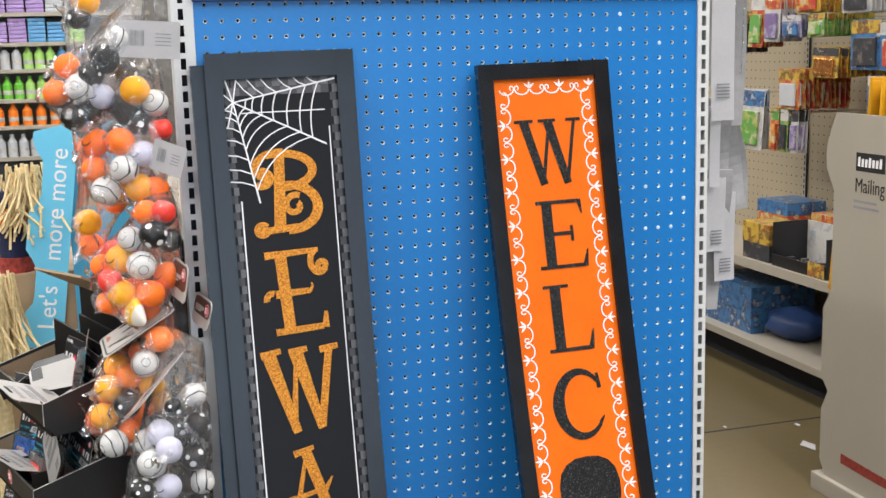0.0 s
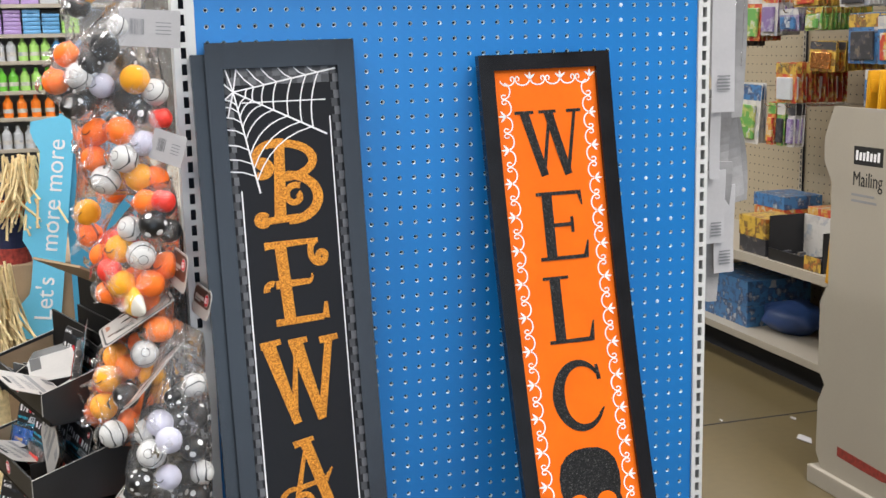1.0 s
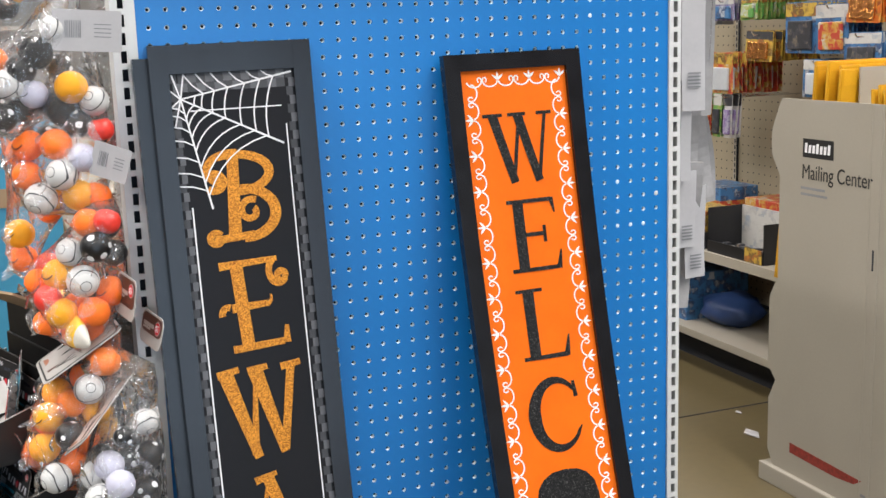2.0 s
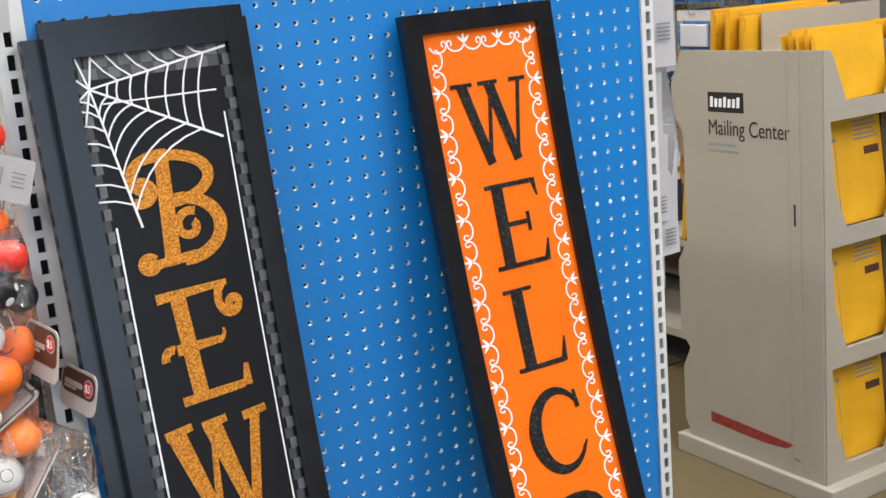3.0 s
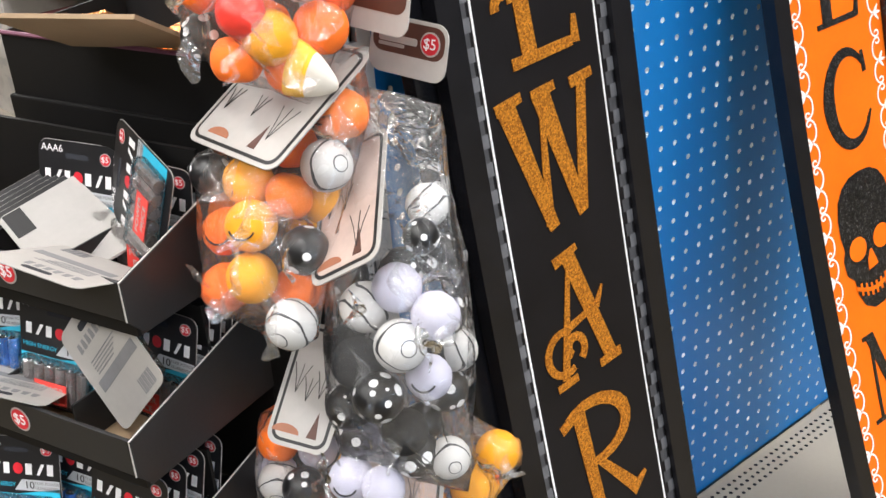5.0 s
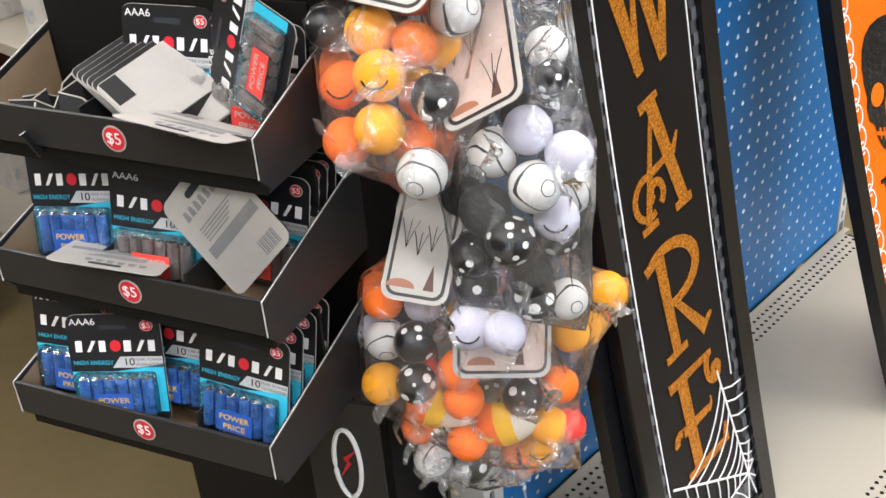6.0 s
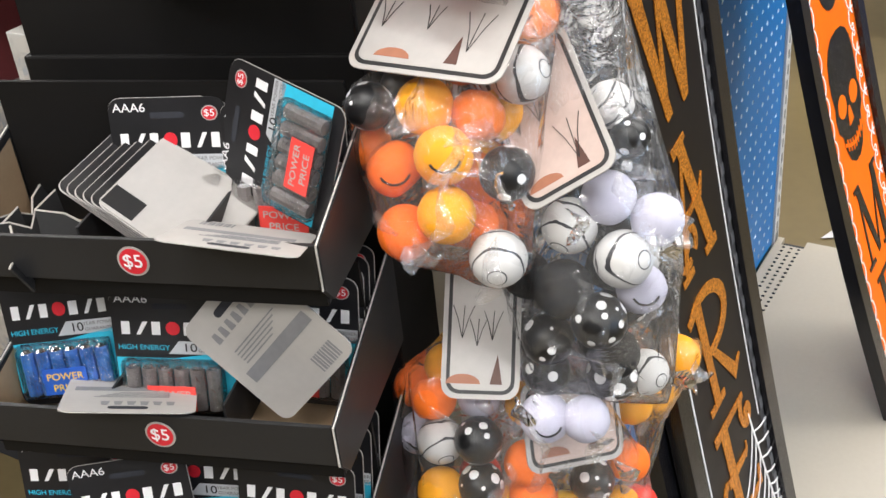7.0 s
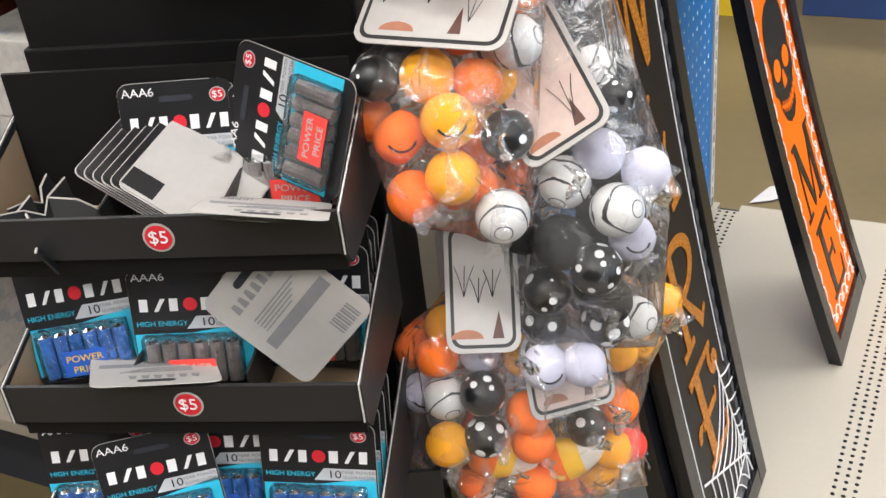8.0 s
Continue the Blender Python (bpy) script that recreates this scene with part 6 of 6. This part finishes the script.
# ---- cards and gloves hanging beside the end unit ----
def hang_sheet(x, y, z0, z1, w, yaw, material, label, category, curve=0.002, thick=0.0012, marks=True, slope=0):
    m = Matrix.Translation((x, y, z0)) @ pose(0, 0, 0, 0, 0, yaw) @ pose(0, 0, 0, 0, slope, 0)
    t = thing("hanging_card" if category == "card" else "hanging_glove", m, label, category, "items on the side hooks")
    b = bmesh.new()
    h = z1 - z0
    rows = []
    for i in range(13):
        f = i / 12
        ww = w * (0.30 + 0.70 * math.sin(min(1.0, 0.12 + 1.6 * f) * 1.571)) if category != "card" else w
        dy = curve * math.sin(f * 5.0) + curve * f
        rows.append([b.verts.new(c) for c in ((-ww / 2, dy, f * h), (ww / 2, dy + 0.3 * curve, f * h), (ww / 2, dy + 0.3 * curve + thick, f * h), (-ww / 2, dy + thick, f * h))])
    for p, q in zip(rows, rows[1:]):
        for k in range(4):
            b.faces.new((p[k], p[(k + 1) % 4], q[(k + 1) % 4], q[k]))
    b.faces.new(rows[0]), b.faces.new(rows[-1][::-1])
    part("sheet", b, material, t, smooth=False)
    if marks:
        for k in range(5):
            part("print_line", box(-w * 0.3, w * 0.25, -0.0026, -0.0022, h * 0.10 + 0.006 * k, h * 0.10 + 0.006 * k + 0.003), GREY_INK, t)
    return t


hang_sheet(0.934, 0.030, 1.215, 1.62, 0.048, 0, PAPER, "white paper header card hanging beside the upright", "card")
hang_sheet(0.938, 0.055, 0.965, 1.105, 0.042, 4, PAPER, "white paper header card hanging below another", "card")
hang_sheet(0.925, 0.040, 1.09, 1.22, 0.020, -10, PAPER, "narrow white card edge on the side hook", "card", marks=False)
for x, y, z0, z1, yaw, w, slope in ((1.012, 0.10, 1.045, 1.26, -14, 0.070, -14), (1.034, 0.13, 1.030, 1.25, -30, 0.070, -13), (0.985, 0.08, 1.200, 1.58, -18, 0.085, -4), (1.050, 0.17, 1.050, 1.24, -40, 0.060, -12), (0.962, 0.07, 1.080, 1.24, -6, 0.060, -6), (0.935, 0.06, 0.850, 1.12, -12, 0.050, 3)):
    glove = hang_sheet(x, y, z0, z1, w, yaw, GREY_FABRIC, "pale grey knitted glove hanging beside the end unit", "glove", 0.016, 0.012, False, slope)
    part("hang_cord", tube([(x, y + 0.006, z1 - 0.03), (x, y, z1 + 0.01), (0.99, 0.045, 1.618)], 0.0009, 5), BLISTER, glove, "thin clear cord", world=True)
hang_sheet(0.962, 0.062, 0.905, 1.075, 0.046, 6, PAPER, "white paper label hanging below the gloves", "card")
hk = thing("side_hook", pose(0.888, 0.05, 1.6), "steel hook bar on the side of the end unit", "hook bar")
part("bar", tube([(-0.006, -0.03, 0.02), (0.08, 0.0, 0.02), (0.13, 0.03, 0.02), (0.14, 0.08, 0.0)], 0.004, 8), CELL_TIP, hk)

# ---- the run of shelves behind the end unit ----
run = thing("gondola_shelf_unit", pose(0.43, 2.0, 0), "almond steel shelf run behind the end unit", "shelf unit")
part("base_deck", box(0.0, 0.86, 0.40, 4.6, 0.14, 0.165, 0.003), ALMOND, run, world=True)
part("kick_plate", box(0.03, 0.83, 0.42, 4.58, 0.0, 0.14), DARK, run, world=True)
part("back_panel", box(0.42, 0.44, 0.06, 4.6, 0.165, 1.45), ALMOND, run, world=True)
for z in (0.52, 0.86):
    part("shelf", box(0.06, 0.42, 0.40, 4.6, z, z + 0.022, 0.002), ALMOND, run, world=True)
    part("shelf", box(0.44, 0.80, 0.40, 4.6, z, z + 0.022, 0.002), ALMOND, run, world=True)
part("end_panel", box(0.02, 0.84, 0.052, 0.058, 0.0, 1.45), ALMOND, run, world=True)
for i, (y, z) in enumerate(((0.55, 0.165), (0.95, 0.165), (1.35, 0.165), (0.52, 0.542), (0.86, 0.542), (1.25, 0.542), (0.60, 0.882), (1.05, 0.882), (1.50, 0.882))):
    t = carton("white_carton", 0.10, 0.34, y, y + 0.26, z, z + 0.20 + 0.03 * (i % 3), W_, W_ if i % 2 else mat("maroon_lid", (0.15, 0.03, 0.035), 0.5), "white cardboard carton on the shelf", "carton", "white cartons")

# ---- sky blue cardboard bin and straw figure ----
bin_ = thing("cardboard_bin", pose(-0.28, 1.3, 0), "sky blue cardboard bin with white lettering and scalloped edge", "cardboard bin")
pts = [(0.052, 0.0), (-0.052, 0.0)]
for i in range(25):
    f = i / 24
    pts.append((-0.040 - 0.014 * max(-1.0, min(1.0, 2.2 * math.sin(f * 13.0 + 0.8))), 0.555 * f))
pts.append((0.052, 0.590))
lean = Matrix.Translation((-0.349, 1.2, 0.625)) @ pose(0, 0, 0, 0, 8.2, 0)
fp = part("front_panel", prism(pts, 0.006, lean), SKY_BOARD, bin_, "sky blue scalloped panel", world=True)
words("Let's", 0.062, lean @ pose(0.010, -0.0008, 0.108, 0, -90, 0), WHITE_INK, fp, world=True)
words("more more", 0.062, lean @ pose(0.012, -0.0008, 0.375, 0, -90, 0), WHITE_INK, fp, world=True)
b = box(-0.255, -0.08, 1.21, 1.216, 0.60, 1.20)
sp = part("side_panel", b, mat("deep_sky_board", (0.05, 0.28, 0.45), 0.5), bin_, "deeper blue side panel", world=True)
part("brown_band", box(-0.22, -0.09, 1.2055, 1.209, 0.985, 1.03), KRAFT, sp, world=True)
part("lower_body", box(-0.46, -0.08, 1.217, 1.62, 0.0, 0.82, 0.004), KRAFT, bin_, "brown cardboard lower body", world=True)
part("kraft_back", box(-0.60, -0.40, 1.63, 1.64, 0.0, 1.02), KRAFT, bin_, world=True)


def straw_figure(x, y, z, label, long=1.0):
    t = thing("straw_figure", pose(x, y, 0), label, "straw decoration", "straw decorations")
    b = bmesh.new()
    r2 = random.Random(5)
    for i in range(150):
        a, r = r2.uniform(0, 6.28), r2.uniform(0.0, 0.06)
        l = r2.uniform(0.14, 0.30) * long
        p0 = Vector((r * math.cos(a), r * math.sin(a), z + r2.uniform(-0.12, 0.05) * long))
        sw = Vector((r2.uniform(-0.05, 0.05), r2.uniform(-0.05, 0.05), 0)) * (0.5 + 0.5 * long)
        tube([p0, p0 + sw * 0.5 + Vector((0, 0, -l * 0.5)), p0 + sw * 1.6 + Vector((0, 0, -l))], 0.0035, 4, b)
    bmesh.ops.create_cone(b, cap_ends=True, segments=14, radius1=0.03, radius2=0.02, depth=z * 0.8, matrix=Matrix.Translation((0, 0.05, z * 0.4)))
    part("straw", b, STRAW, t)


straw_figure(-0.356, 1.25, 1.075, "tousled pale raffia straw of a scarecrow head", 0.5)
straw_figure(-0.446, 1.05, 0.82, "bundle of pale raffia straw hanging low", 0.8)
sq = thing("cloth_roll", pose(-0.395, 1.27, 0), "rolled dark plaid cloth standing beside the straw", "cloth")
part("roll", cylinder(0.040, 0.0, 1.03, 20), CLOTH_NAVY, sq)
part("band", cylinder(0.043, 0.94, 0.985, 20), BALLS["orange"], sq, "orange cloth band")
part("lower_band", cylinder(0.043, 0.72, 0.86, 20), CLOTH_RED, sq, "dark red plaid cloth band")

# ---- cleaning products across the aisle ----
far = thing("cleaning_shelf_unit", pose(-1.2, 7.7, 0), "almond shelf unit stocked with cleaning products", "shelf unit")
part("back_panel", box(-2.6, 0.3, 7.9, 7.92, 0.0, 2.1), ALMOND, far, world=True)
LEVELS = (0.64, 0.875, 1.075, 1.298, 1.495, 1.715, 1.925)
for z in LEVELS:
    part("shelf", box(-2.6, 0.3, 7.42, 7.9, z - 0.03, z, 0.003), ALMOND, far, world=True)
part("base", box(-2.6, 0.3, 7.45, 7.9, 0.0, 0.610), DARK, far, world=True)


CLEAN = {k: mat("bottle_" + k, c, 0.3, var=0.1) for k, c in (("green", (0.14, 0.48, 0.05)), ("orange", (0.80, 0.20, 0.02)), ("blue", (0.10, 0.30, 0.55)), ("clear", (0.45, 0.47, 0.50)), ("violet", (0.33, 0.22, 0.48)), ("lime", (0.35, 0.62, 0.16)))}
CG, CO, CB, CC, CV, CL = CLEAN.values()


def bottle(material, cap):
    t = thing("cleaning_bottle", Matrix(), "plastic cleaning product bottle on the shelf", "bottle", "cleaning bottles")
    b = cylinder(0.036, 0.0, 0.11, 12)
    cylinder(0.036, 0.11, 0.145, 12, r2=0.013, bm=b)
    part("body", b, material, t)
    part("cap", cylinder(0.015, 0.1455, 0.17, 10), cap, t)
    part("label", cylinder(0.0366, 0.035, 0.065, 12), W_, t)
    return t


kinds = {0: [(CC, CC)], 1: [(CO, CO), (CO, K_)], 2: [(CB, CC), (CG, CL), (CG, CG), (CL, CG)], 3: [(CB, CC), (CB, K_), (CC, K_), (CL, CL)]}
for lv, pairs in kinds.items():
    srcs = [bottle(*p) for p in pairs]
    used = [False] * len(srcs)
    x = -1.35
    i = 0
    while x < -0.18:
        k = (i // 3) % len(srcs)
        m = pose(x, 7.47 + 0.02 * rnd.random(), LEVELS[lv], 0, 0, rnd.uniform(0, 90))
        if not used[k]:
            srcs[k].matrix_basis, used[k] = m, True
        else:
            copy_thing(srcs[k], m)
        x += 0.082 if lv != 1 else 0.10
        i += 1



def towel_stack(x, z, rows, material):
    """Soft wrapped packs lying one on another."""
    t = thing("wrapped_pack_stack", pose(x, 7.50, z), "stack of plastic-wrapped paper towel packs on the shelf", "pack stack", "wrapped pack stacks")
    for i in range(rows):
        part("pack", box(-0.064, 0.064, -0.05, 0.12, 0.0005 + 0.030 * i, 0.030 * (i + 1), 0.009), material, t)


for lv, rows, order in ((4, 6, (CL, CL, CV, CB)), (5, 5, (CC, CL, CV, CV))):
    for i in range(9):
        towel_stack(-1.36 + 0.138 * i, LEVELS[lv], rows - (i * 7 % 3 == 1), order[(i // 2 + i % 2 * (lv == 5)) % 4])

# ---- floor scraps and far boxes ----
scrap = thing("paper_scrap", pose(1.232, -0.045, 0.0), "torn white scrap of paper lying on the floor", "paper scrap")
part("sheet", prism([(-0.060, 0.0), (-0.015, 0.020), (0.050, 0.024), (0.075, -0.008), (0.015, -0.027)], 0.001, pose(0, 0, 0.0035, 90, 0, -38)), PAPER, scrap)
for x, y, s in ((1.32, 0.24, 0.012), (2.15, 1.55, 0.02), (2.06, 1.35, 0.05), (2.25, 1.30, 0.012), (1.90, 1.62, 0.014), (1.75, 0.55, 0.012)):
    c = thing("floor_crumb", pose(x, y, 0.0), "tiny scrap lying on the concrete floor", "scrap", "floor scraps")
    part("scrap", prism([(-s, 0), (0, s * 0.5), (s, 0.1 * s), (0.2 * s, -0.5 * s)], 0.002, pose(0, 0, 0.0025, 90, 0, 40 * x)), PAPER if x != 1.32 else CARD_BROWN, c)
carton("navy_carton", 2.24, 2.80, -0.75, 0.075, 0.0, 0.55, NAVY_BOX, NAVY_BOX, "dark navy floor carton", "carton")
